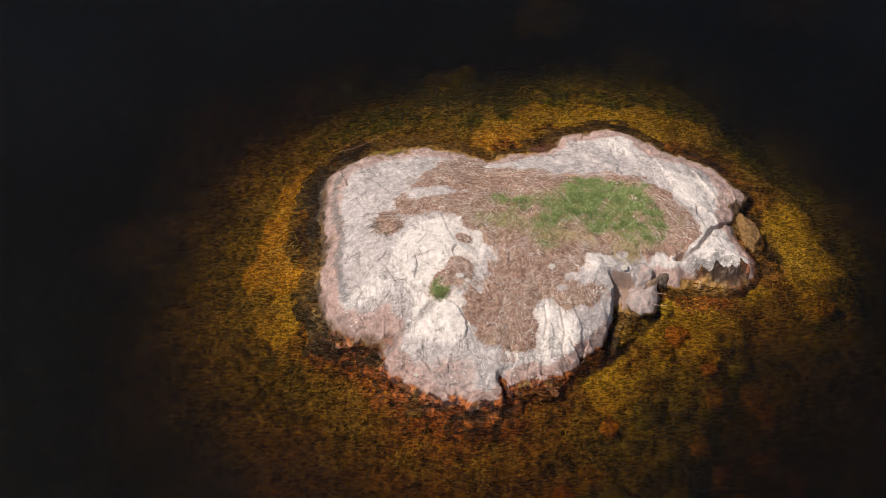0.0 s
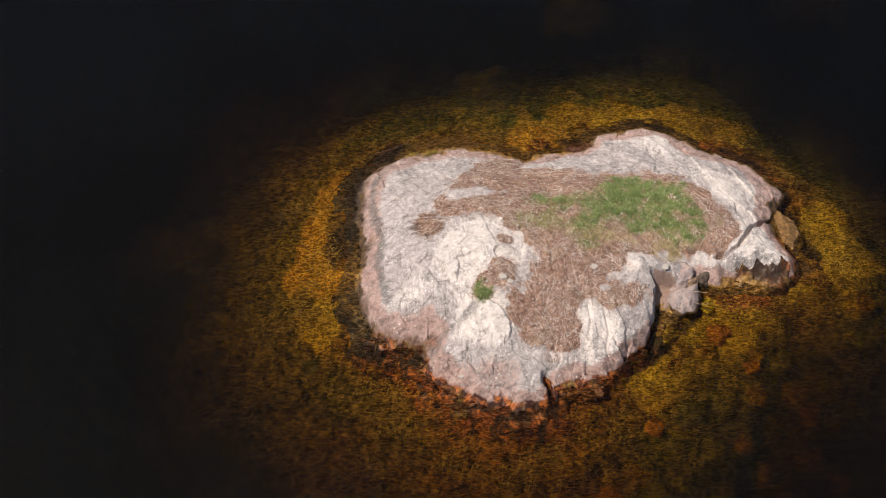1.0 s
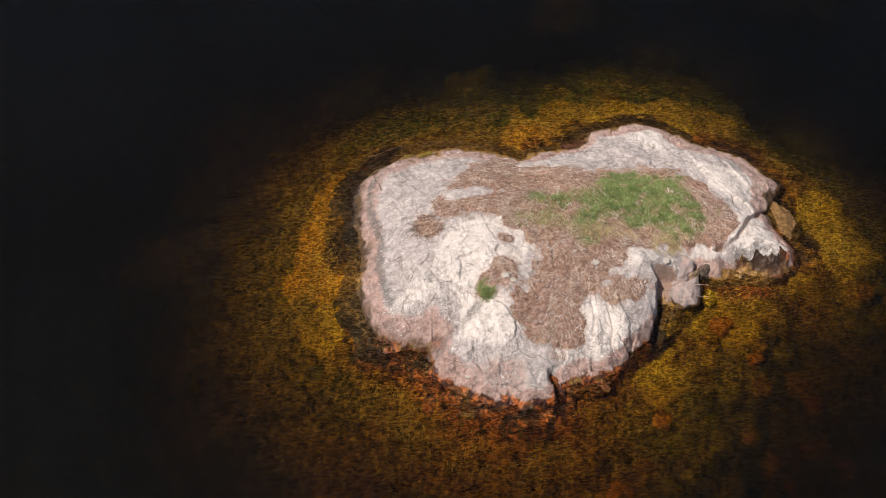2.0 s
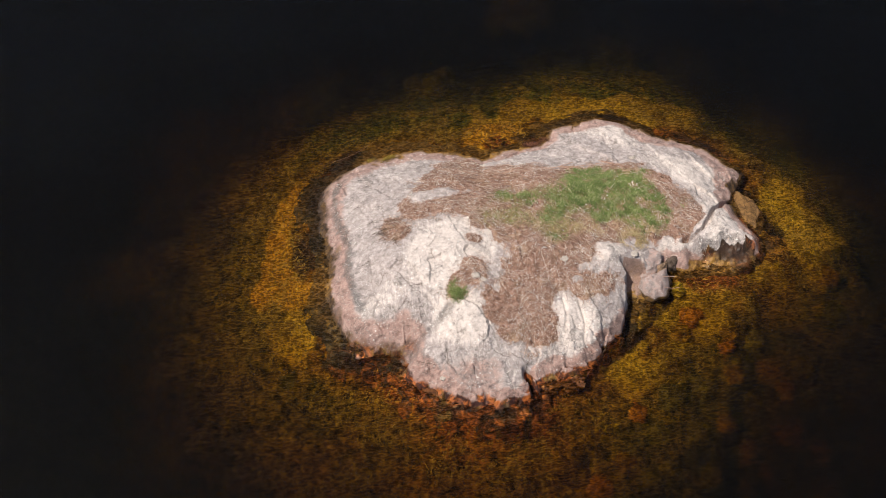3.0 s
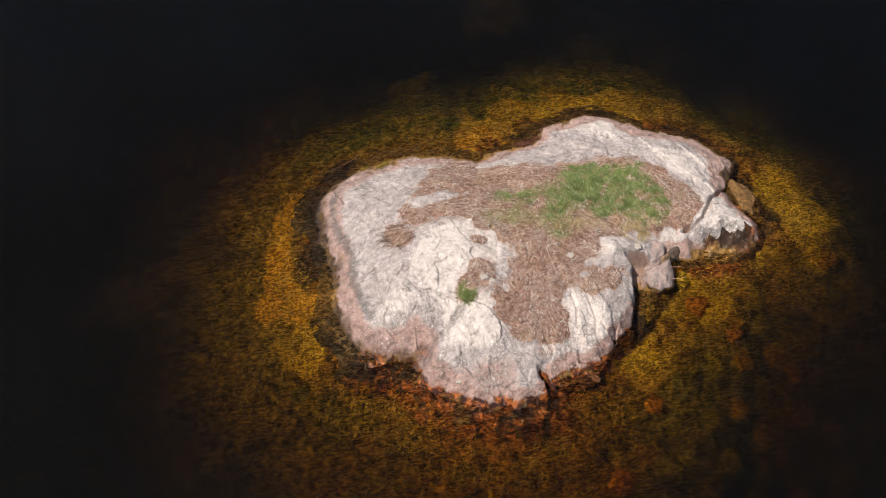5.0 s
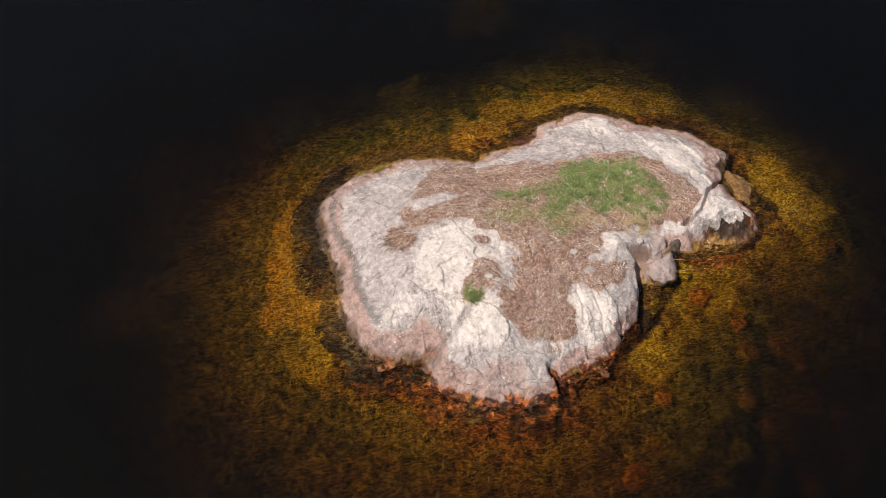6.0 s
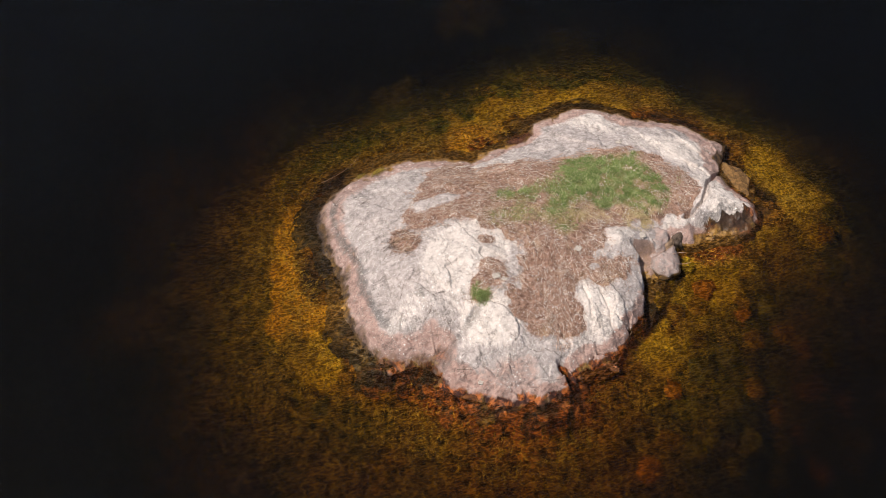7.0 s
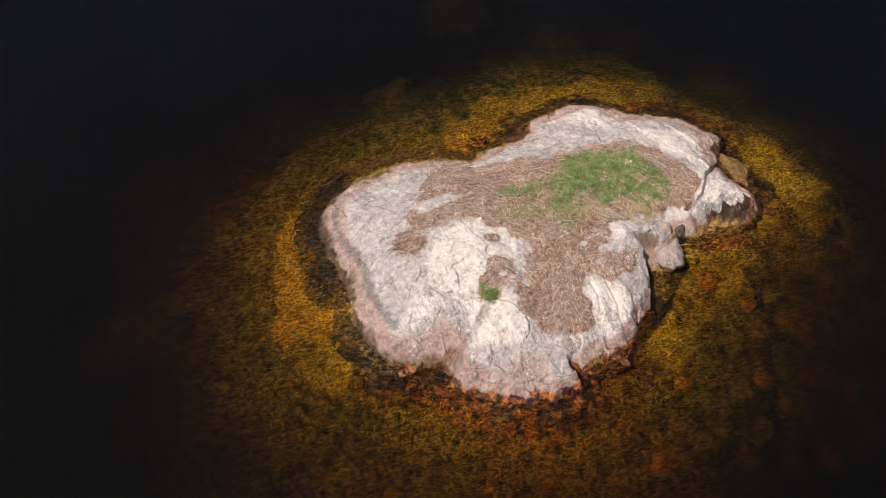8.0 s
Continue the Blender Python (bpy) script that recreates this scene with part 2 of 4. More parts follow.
# ---- materials ----
class Nodes:
    """Short hand for building one node material."""

    def __init__(self, name):
        self.mat = bpy.data.materials.new(name)
        self.mat.use_nodes = True
        self.tree = self.mat.node_tree
        self.shader = self.tree.nodes["Principled BSDF"]
        self.coord = self.node("ShaderNodeTexCoord").outputs["Object"]

    def node(self, kind, **values):
        n = self.tree.nodes.new(kind)
        for key, value in values.items():
            setattr(n, key, value)
        return n

    def link(self, a, b):
        self.tree.links.new(a, b)

    def put(self, socket, value):
        if isinstance(value, bpy.types.NodeSocket):
            self.link(value, socket)
        elif isinstance(value, tuple):
            socket.default_value = (*value, 1) if len(value) == 3 and len(socket.default_value) == 4 else value
        else:
            socket.default_value = value

    def attr(self, name):
        return self.node("ShaderNodeAttribute", attribute_name=name).outputs["Fac"]

    def noise(self, scale, detail=4.0, rough=0.6, warp=0.0, stretch=None):
        n = self.node("ShaderNodeTexNoise")
        where = self.coord
        if stretch:
            m = self.node("ShaderNodeMapping")
            self.link(self.coord, m.inputs["Vector"])
            m.inputs["Scale"].default_value = stretch[:3]
            m.inputs["Rotation"].default_value = (0, 0, radians(stretch[3]))
            where = m.outputs[0]
        self.link(where, n.inputs["Vector"])
        n.inputs["Scale"].default_value, n.inputs["Detail"].default_value = scale, detail
        n.inputs["Roughness"].default_value, n.inputs["Distortion"].default_value = rough, warp
        return n.outputs["Fac"]

    def cells(self, scale, feature="F1", random_=1.0):
        n = self.node("ShaderNodeTexVoronoi", feature=feature)
        self.link(self.coord, n.inputs["Vector"])
        n.inputs["Scale"].default_value, n.inputs["Randomness"].default_value = scale, random_
        return n.outputs["Distance"]

    def span(self, value, a, b, lo=0.0, hi=1.0):
        n = self.node("ShaderNodeMapRange", interpolation_type="SMOOTHSTEP")
        self.put(n.inputs["Value"], value)
        for key, v in (("From Min", a), ("From Max", b), ("To Min", lo), ("To Max", hi)):
            n.inputs[key].default_value = v
        return n.outputs[0]

    def math(self, op, a, b=0.0):
        n = self.node("ShaderNodeMath", operation=op)
        self.put(n.inputs[0], a)
        self.put(n.inputs[1], b)
        return n.outputs[0]

    def mix(self, fac, a, b, blend="MIX"):
        n = self.node("ShaderNodeMix", data_type="RGBA", blend_type=blend)
        self.put(n.inputs[0], fac)
        self.put(n.inputs[6], a)
        self.put(n.inputs[7], b)
        return n.outputs[2]

    def bump(self, height, strength=0.5, distance=0.02, under=None):
        n = self.node("ShaderNodeBump")
        n.inputs["Strength"].default_value, n.inputs["Distance"].default_value = strength, distance
        self.put(n.inputs["Height"], height)
        if under:
            self.link(under, n.inputs["Normal"])
        return n.outputs[0]

    def island(self):
        return self.node("ShaderNodeNewGeometry").outputs["Random Per Island"]

    def done(self, color, rough=0.9, normal=None, spec=0.3):
        self.put(self.shader.inputs["Base Color"], color)
        self.put(self.shader.inputs["Roughness"], rough)
        self.put(self.shader.inputs["Specular IOR Level"], spec)
        if normal:
            self.link(normal, self.shader.inputs["Normal"])
        return self.mat


def silt_shade_cover(x, y):
    """Dark silt in the hollows along the shore, with shade of gaps painted in."""
    much = np.zeros_like(x)
    for cx, cy, rx, ry, turn in ((-4.05, 3.1, 0.48, 0.85, 0), (-3.80, 4.6, 0.26, 0.9, -8), (-3.75, 0.3, 0.2, 0.32, 30), (4.3, -0.2, 0.7, 0.22, 42),
                                 (8.4, 2.85, 0.35, 0.55, 20), (7.0, 1.76, 0.62, 0.30, 5), (-2.0, -0.85, 0.34, 0.26, 10), (-3.15, -0.6, 0.6, 0.24, -18), (2.3, 6.75, 0.35, 0.22, 0), (0.4, -2.45, 0.8, 0.22, 0), (7.3, 5.9, 0.9, 0.2, -38), (8.2, 2.1, 0.2, 0.3, 0),
                                 (-3.0, 6.3, 0.9, 0.28, 32), (-3.72, 4.2, 0.14, 0.9, -4), (8.1, 3.9, 0.3, 0.4, 20), (4.6, 7.35, 0.9, 0.14, -15)):
        much = np.maximum(much, step(-0.1, 0.45, oval(x, y, cx, cy, rx, ry, turn) + 0.8 * fbm(x, y, 0.5, 4, 177)))
    # shadow inside the gaps and the outer cleft, painted as dark colour
    for line in (FOOT_GAP, SOUTH_GAP, CLEFT[:3]):
        much = np.maximum(much, 1 - step(0.01, 0.12, along(line, x, y) + 0.15 * fbm(x, y, 0.4, 3, 179)))
    return 0.85 * much


def granite(name, boulder=False):
    """Pale granite: pink where waves wash it, whitened with droppings further in, with lichen and rust at the water."""
    n = Nodes(name)
    grain, blot, broad = n.noise(70, 6, 0.75), n.noise(7, 7, 0.7, 0.6), n.noise(1.3, 4, 0.6, 0.4)
    specks, dots = n.cells(30), n.cells(8.5)
    pink = n.mix(n.span(blot, 0.3, 0.7), (0.26, 0.156, 0.128), (0.465, 0.312, 0.264))
    grey = n.mix(n.span(blot, 0.35, 0.68), (0.318, 0.267, 0.247), (0.55, 0.470, 0.440))
    if boulder:
        base = n.mix(n.span(broad, 0.5, 0.75), pink, grey)
        wet = n.attr("wet")
    else:
        pale, wash, wet = n.attr("pale"), n.attr("wash"), n.attr("wet")
        white = n.mix(n.span(blot, 0.3, 0.62), (0.50, 0.424, 0.380), (0.675, 0.583, 0.528))
        streak = n.noise(6, 5, 0.7, 0.3, (3.0, 0.6, 1, 35))
        shown = n.span(n.math("ADD", pale, n.math("MULTIPLY", n.math("SUBTRACT", streak, 0.5), 1.5)), 0.30, 0.66)
        base = n.mix(shown, grey, white)
        base = n.mix(n.span(n.math("ADD", wash, n.math("MULTIPLY", n.math("SUBTRACT", blot, 0.5), 0.8)), 0.32, 0.66), base, pink)
        # dotted dark lichen
        lichen = n.math("MULTIPLY", n.attr("lichen"), n.span(n.noise(38, 3, 0.7), 0.33, 0.50))
        base = n.mix(n.math("MULTIPLY", lichen, 0.95), base, (0.09, 0.085, 0.08))
        stain = n.math("MULTIPLY", n.span(n.noise(3.2, 8, 0.78, 1.4), 0.52, 0.66), 0.68)
        base = n.mix(stain, base, (0.23, 0.20, 0.175))
        # single white splashes
        splash = n.math("MULTIPLY", n.span(n.math("ADD", dots, n.math("MULTIPLY", n.math("SUBTRACT", grain, 0.5), 0.9)), 0.20, 0.12), n.span(n.noise(2.2, 5, 0.7), 0.42, 0.56))
        base = n.mix(n.math("MULTIPLY", n.math("MULTIPLY", splash, n.span(pale, 0.10, 0.45)), 0.9), base, (0.84, 0.82, 0.78))
        flakes = n.math("MULTIPLY", n.span(n.math("ADD", n.cells(19), n.math("MULTIPLY", n.math("SUBTRACT", grain, 0.5), 0.7)), 0.24, 0.14), n.math("MULTIPLY", n.span(n.noise(4.5, 5, 0.7), 0.46, 0.60), n.span(wash, 0.85, 0.3, 0.0, 1.0)))
        base = n.mix(n.math("MULTIPLY", flakes, 0.9), base, (0.86, 0.83, 0.79))
        pits = n.math("MULTIPLY", n.span(n.math("ADD", n.cells(17), n.math("MULTIPLY", n.math("SUBTRACT", grain, 0.5), 0.7)), 0.20, 0.08), n.span(n.noise(3.7, 5, 0.7), 0.48, 0.62))
        base = n.mix(n.math("MULTIPLY", pits, 0.6), base, (0.13, 0.10, 0.085))
        # scratches and smears
        smear = n.noise(16, 4, 0.7, 0.4, (0.35, 2.4, 1, 62))
        base = n.mix(n.span(smear, 0.57, 0.67, 0.0, 0.40), base, (0.74, 0.70, 0.65))
        base = n.mix(n.span(smear, 0.41, 0.31, 0.0, 0.40), base, (0.22, 0.19, 0.17))
    if not boulder:
        # earth washed out of the turf
        earth = n.math("ADD", n.attr("earth"), n.math("MULTIPLY", n.math("SUBTRACT", n.noise(17, 7, 0.8, 0.5), 0.5), 2.4))
        base = n.mix(n.span(earth, 0.50, 0.68, 0.0, 0.9), base, n.mix(n.span(grain, 0.35, 0.62), (0.17, 0.095, 0.07), (0.40, 0.26, 0.205)))
    base = n.mix(n.span(grain, 0.30, 0.50, 0.70, 0.0), base, (0.17, 0.145, 0.13))
    base = n.mix(n.math("MULTIPLY", n.span(specks, 0.16, 0.06), 0.35), base, (0.10, 0.085, 0.08))
    # fine cracks, running mostly one way
    vein = n.math("ABSOLUTE", n.math("SUBTRACT", n.noise(1.9, 7, 0.62, 1.1, (0.55, 1.7, 1, 38)), 0.5))
    vein_b = n.math("ABSOLUTE", n.math("SUBTRACT", n.noise(3.1, 6, 0.65, 0.8, (1.6, 0.6, 1, 10)), 0.47))
    line = n.math("MULTIPLY", n.span(n.math("MINIMUM", vein, vein_b), 0.010, 0.001), n.span(n.noise(2.7, 3), 0.42, 0.60))
    base = n.mix(n.math("MULTIPLY", line, 0.75), base, (0.12, 0.10, 0.09))
    # rust and black growth at the water's edge
    patch = n.span(n.noise(6, 7, 0.78, 0.5), 0.38, 0.60)
    growth = n.mix(patch, (0.026, 0.015, 0.009), (0.095, 0.052, 0.021))
    if not boulder:
        growth = n.mix(n.attr("rusty"), growth, n.mix(n.span(n.noise(3.4, 6, 0.72, 0.8), 0.42, 0.66), (0.040, 0.014, 0.010), (0.48, 0.142, 0.032)))
    growth = n.mix(n.span(n.noise(2.3, 4, 0.6, 0.6), 0.52, 0.66), growth, n.mix(n.span(n.noise(14, 4, 0.7), 0.38, 0.62), (0.07, 0.038, 0.011), (0.22, 0.120, 0.028)))
    if not boulder:
        growth = n.mix(n.attr("gilt"), growth, n.mix(patch, (0.085, 0.042, 0.012), (0.30, 0.160, 0.036)))
        growth = n.mix(n.attr("silt_shade"), growth, n.mix(patch, (0.014, 0.009, 0.007), (0.050, 0.029, 0.019)))
    reach = n.span(n.math("ADD", wet, n.math("MULTIPLY", n.math("SUBTRACT", blot, 0.5), 0.7)), 0.30, 0.80)
    base = n.mix(reach, base, growth)
    normal = n.bump(n.math("ADD", grain, n.math("MULTIPLY", blot, 0.8)), 0.5, 0.014)
    normal = n.bump(line, 0.6, -0.02, normal)
    return n.done(base, n.span(wet, 0.3, 0.8, 0.9, 0.45), normal, 0.3)


def lake_bed_material():
    n = Nodes("algae_grown_lake_bed")
    clump, fine, blot = n.noise(4.5, 6, 0.72, 0.6), n.noise(24, 5, 0.75, 0.4), n.noise(1.5, 5, 0.6, 0.5)
    fleck = n.noise(15, 3, 0.65, 0.8, (0.75, 1.5, 1, -35))
    comb = n.noise(8, 5, 0.72, 0.5, (2.4, 0.8, 1, -20))
    gold = n.mix(n.span(comb, 0.32, 0.68), (0.20, 0.088, 0.010), (0.92, 0.435, 0.030))
    moss = n.mix(n.span(comb, 0.32, 0.68), (0.16, 0.095, 0.011), (0.76, 0.46, 0.036))
    gold = n.mix(n.attr("warm"), moss, gold)
    rust = n.mix(n.span(clump, 0.36, 0.66), (0.036, 0.012, 0.007), (0.42, 0.122, 0.024))
    brown = n.mix(n.span(clump, 0.34, 0.68), (0.045, 0.021, 0.005), (0.39, 0.165, 0.019))
    olive = n.mix(n.span(clump, 0.34, 0.68), (0.030, 0.034, 0.008), (0.15, 0.16, 0.026))
    base = n.mix(n.attr("green"), brown, olive)
    base = n.mix(n.span(n.math("ADD", n.attr("gold"), n.math("MULTIPLY", n.math("SUBTRACT", blot, 0.5), 0.9)), 0.25, 0.75), base, gold)
    base = n.mix(n.span(n.math("ADD", n.attr("rust"), n.math("MULTIPLY", n.math("SUBTRACT", clump, 0.5), 0.9)), 0.30, 0.70), base, rust)
    # lighter algae and ripple-gathered light painted as flecks, dark gaps between
    base = n.mix(n.span(fine, 0.30, 0.50, 0.55, 0.0), base, (0.018, 0.013, 0.006))
    light_flecks = n.math("MULTIPLY", n.span(fleck, 0.52, 0.63), n.span(clump, 0.36, 0.56))
    light = n.mix(n.attr("gold"), n.mix(n.attr("rust"), (0.58, 0.34, 0.050), (0.56, 0.22, 0.035)), (0.92, 0.60, 0.09))
    base = n.mix(n.math("MULTIPLY", light_flecks, 0.75), base, light)
    base = n.mix(n.attr("silt_shade"), base, n.mix(n.span(clump, 0.38, 0.64), (0.020, 0.012, 0.010), (0.10, 0.055, 0.038)))
    # deep water's darkness, painted into the bed colour away from the shore
    base = n.mix(n.attr("deep_shade"), base, (0.012, 0.013, 0.012))
    normal = n.bump(n.math("ADD", n.math("MULTIPLY", clump, 1.6), fine), 0.9, 0.06)
    return n.done(base, 0.85, normal, 0.15)


def water_surface_material():
    n = Nodes("peaty_water_surface")
    t = n.tree
    out = t.nodes["Material Output"]
    t.nodes.remove(n.shader)
    swell = n.noise(1.6, 3, 0.55, 0.3, (0.55, 1.5, 1, -24))
    ripple = n.noise(6.5, 3, 0.62, 0.4, (0.6, 1.6, 1, -18))
    gust = n.span(n.noise(0.22, 3, 0.6), 0.30, 0.70, 0.45, 1.25)
    waves = n.math("MULTIPLY", n.math("ADD", swell, n.math("MULTIPLY", ripple, 0.50)), gust)
    normal = n.bump(waves, 0.9, 0.045)
    clear = n.node("ShaderNodeBsdfRefraction")
    clear.inputs["IOR"].default_value, clear.inputs["Roughness"].default_value = 1.33, 0.0
    n.link(normal, clear.inputs["Normal"])
    gloss = n.node("ShaderNodeBsdfGlossy")
    gloss.inputs["Roughness"].default_value = 0.04
    fres = n.node("ShaderNodeFresnel")
    fres.inputs[0].default_value = 1.33
    mixed = n.node("ShaderNodeMixShader")
    for a, b in ((normal, gloss.inputs["Normal"]), (normal, fres.inputs["Normal"]), (fres.outputs[0], mixed.inputs[0]),
                 (clear.outputs[0], mixed.inputs[1]), (gloss.outputs[0], mixed.inputs[2]), (mixed.outputs[0], out.inputs[0])):
        n.link(a, b)
    return n.mat


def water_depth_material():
    n = Nodes("peaty_water_tint")
    # one thin sheet; the loss of light with depth is put into its tint
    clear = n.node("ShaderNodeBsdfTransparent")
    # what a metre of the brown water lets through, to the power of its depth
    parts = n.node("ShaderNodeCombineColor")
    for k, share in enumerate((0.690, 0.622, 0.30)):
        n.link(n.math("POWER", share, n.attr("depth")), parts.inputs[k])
    # lines of ripple-gathered light, painted into the sheet's transparency, thinner between
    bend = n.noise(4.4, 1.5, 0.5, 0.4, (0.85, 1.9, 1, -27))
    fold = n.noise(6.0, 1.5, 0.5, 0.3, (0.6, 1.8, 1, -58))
    light_lines = n.span(n.math("ABSOLUTE", n.math("SUBTRACT", bend, 0.5)), 0.070, 0.0)
    light_lines = n.math("MAXIMUM", light_lines, n.span(n.math("ABSOLUTE", n.math("SUBTRACT", fold, 0.5)), 0.055, 0.0, 0.0, 0.75))
    caustic_tint = n.mix(light_lines, (0.36, 0.335, 0.265), (1.0, 0.985, 0.88))
    n.link(n.mix(1.0, caustic_tint, parts.outputs[0], "MULTIPLY"), clear.inputs[0])
    # light that fine peat throws back, put in as a faint diffuse colour
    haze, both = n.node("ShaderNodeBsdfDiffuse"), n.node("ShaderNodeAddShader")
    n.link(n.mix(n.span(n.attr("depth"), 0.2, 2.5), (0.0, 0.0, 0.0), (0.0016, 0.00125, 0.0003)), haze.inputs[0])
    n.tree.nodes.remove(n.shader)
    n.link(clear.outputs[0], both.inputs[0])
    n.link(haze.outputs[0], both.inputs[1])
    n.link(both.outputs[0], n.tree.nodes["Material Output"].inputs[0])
    return n.mat


def turf_material():
    n = Nodes("dry_turf")
    clump, fine, dots = n.noise(9, 5, 0.7, 0.5), n.noise(60, 4, 0.75), n.cells(24)
    base = n.mix(n.span(clump, 0.34, 0.66), (0.140, 0.073, 0.050), (0.43, 0.252, 0.183))
    base = n.mix(n.span(n.noise(1.6, 4, 0.6, 0.6), 0.48, 0.66, 0.0, 0.55), base, n.mix(n.span(clump, 0.36, 0.62), (0.22, 0.125, 0.062), (0.52, 0.36, 0.225)))
    base = n.mix(n.span(n.noise(2.6, 5, 0.65, 0.4), 0.50, 0.36, 0.0, 0.5), base, (0.115, 0.060, 0.043))
    base = n.mix(n.span(fine, 0.54, 0.66, 0.0, 0.9), base, (0.70, 0.53, 0.44))
    base = n.mix(n.span(fine, 0.44, 0.32, 0.0, 0.7), base, (0.10, 0.055, 0.04))
    base = n.mix(n.math("MULTIPLY", n.attr("green"), n.span(clump, 0.30, 0.5)), base, (0.20, 0.22, 0.045))
    base = n.mix(n.math("MULTIPLY", n.span(n.math("ADD", dots, n.math("MULTIPLY", n.math("SUBTRACT", fine, 0.5), 0.8)), 0.22, 0.12), n.span(n.noise(3, 3), 0.40, 0.56)), base, (0.80, 0.74, 0.66))
    return n.done(base, 0.95, n.bump(n.math("ADD", clump, fine), 0.9, 0.03), 0.1)


def blade_material(name, dark, light, dry=None, share=0.0):
    n = Nodes(name)
    pick = n.island()
    base = n.mix(pick, dark, light)
    if dry:
        base = n.mix(n.span(n.math("FRACT", n.math("MULTIPLY", pick, 7.31)), 1 - share, 1 - share + 0.02), base, dry)
    base = n.mix(n.span(n.noise(2.2, 3), 0.3, 0.7, 0.0, 0.45), base, dark)
    return n.done(base, 0.7, None, 0.2)


def stone_material(name, dark, light):
    n = Nodes(name)
    blot, fine = n.noise(7, 5, 0.7, 0.5), n.noise(38, 4, 0.7)
    pick = n.node("ShaderNodeObjectInfo").outputs["Random"]
    base = n.mix(n.span(blot, 0.33, 0.66), dark, light)
    base = n.mix(n.span(fine, 0.34, 0.5, 0.6, 0.0), base, (0.05, 0.03, 0.012))
    base = n.mix(n.math("MULTIPLY", pick, 0.4), base, dark)
    return n.done(base, 0.85, n.bump(n.math("ADD", blot, fine), 0.7, 0.03), 0.2)


GRANITE = granite("pale_granite")
BED = lake_bed_material()
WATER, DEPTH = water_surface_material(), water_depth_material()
SOIL = turf_material()
GRASS = blade_material("green_grass", (0.080, 0.125, 0.034), (0.295, 0.35, 0.110), (0.62, 0.58, 0.34), 0.15)
YELLOW = blade_material("yellowing_grass", (0.36, 0.28, 0.12), (0.70, 0.57, 0.34), (0.66, 0.46, 0.30), 0.4)
STRAW = blade_material("dead_stems", (0.20, 0.100, 0.070), (0.76, 0.53, 0.40), (0.90, 0.80, 0.68), 0.24)
CHIPS = blade_material("plant_chips", (0.20, 0.105, 0.075), (0.84, 0.60, 0.48), (0.95, 0.92, 0.87), 0.28)
TWIGS = blade_material("dark_twigs", (0.045, 0.030, 0.022), (0.24, 0.16, 0.12))
BLEACHED = blade_material("bleached_stems", (0.45, 0.38, 0.32), (0.88, 0.84, 0.78))
ALGAE = blade_material("golden_algae", (0.17, 0.085, 0.008), (0.72, 0.40, 0.035))
MOSS = blade_material("olive_moss", (0.10, 0.065, 0.012), (0.36, 0.25, 0.045))
WEED = blade_material("olive_water_weed", (0.045, 0.040, 0.008), (0.20, 0.15, 0.026))
RUSTED = blade_material("rusted_dead_plants", (0.05, 0.018, 0.012), (0.24, 0.10, 0.055))
THREAD = blade_material("golden_thread", (0.22, 0.12, 0.018), (0.80, 0.52, 0.10))
ORANGE = stone_material("rust_grown_stone", (0.20, 0.070, 0.012), (0.74, 0.28, 0.045))
RUSTY = stone_material("rusty_wet_stone", (0.06, 0.022, 0.010), (0.26, 0.10, 0.03))
BROWN = stone_material("algae_grown_stone", (0.15, 0.085, 0.016), (0.50, 0.30, 0.045))
OLIVE = stone_material("olive_grown_stone", (0.055, 0.048, 0.014), (0.18, 0.150, 0.036))
MOSSY = stone_material("yellow_mossy_stone", (0.22, 0.13, 0.012), (0.66, 0.47, 0.040))
GREY = stone_material("silted_grey_stone", (0.08, 0.062, 0.026), (0.26, 0.19, 0.075))
DARK = stone_material("dark_wet_stone", (0.05, 0.035, 0.025), (0.17, 0.125, 0.10))
LOOSE = stone_material("weathered_loose_stone", (0.40, 0.34, 0.29), (0.66, 0.59, 0.52))
SANDY = stone_material("soil_stained_stone", (0.20, 0.130, 0.080), (0.46, 0.32, 0.22))
TAN = stone_material("tan_wet_stone", (0.075, 0.040, 0.016), (0.29, 0.155, 0.055))


# ---- mesh helpers ----
def mesh_object(name, verts, faces, material, parent=None, smooth=True):
    me = bpy.data.meshes.new(name)
    if isinstance(faces, np.ndarray):
        k = faces.shape[1]
        me.vertices.add(len(verts))
        me.vertices.foreach_set("co", np.asarray(verts, np.float32).ravel())
        me.loops.add(faces.size)
        me.loops.foreach_set("vertex_index", faces.astype(np.int32).ravel())
        me.polygons.add(len(faces))
        me.polygons.foreach_set("loop_start", np.arange(0, faces.size, k, dtype=np.int32))
        me.polygons.foreach_set("use_smooth", np.full(len(faces), smooth))
        me.update(calc_edges=True)
    else:
        me.from_pydata([tuple(v) for v in verts], [], faces)
        me.polygons.foreach_set("use_smooth", np.full(len(me.polygons), smooth))
    me.materials.append(material)
    ob = new(name, me)
    if parent:
        ob.parent = parent
    return ob


def attribute(ob, name, values):
    ob.data.attributes.new(name, "FLOAT", "POINT").data.foreach_set("value", np.asarray(values, np.float32).ravel())


def grid_faces(nx, ny):
    i = np.arange(nx - 1)[None, :] + nx * np.arange(ny - 1)[:, None]
    return np.stack([i, i + 1, i + 1 + nx, i + nx], -1).reshape(-1, 4)


def cut(faces, keep, *fields):
    """The kept faces of a grid with their points alone."""
    faces = faces[keep]
    used, index = np.unique(faces, return_inverse=True)
    return index.reshape(faces.shape), used


def thing(name, label, category, group="", kind=""):
    return tagged(new(name), label, category, group, kind)


# ---- the islet's rock, slab by slab ----
CELL = 0.026
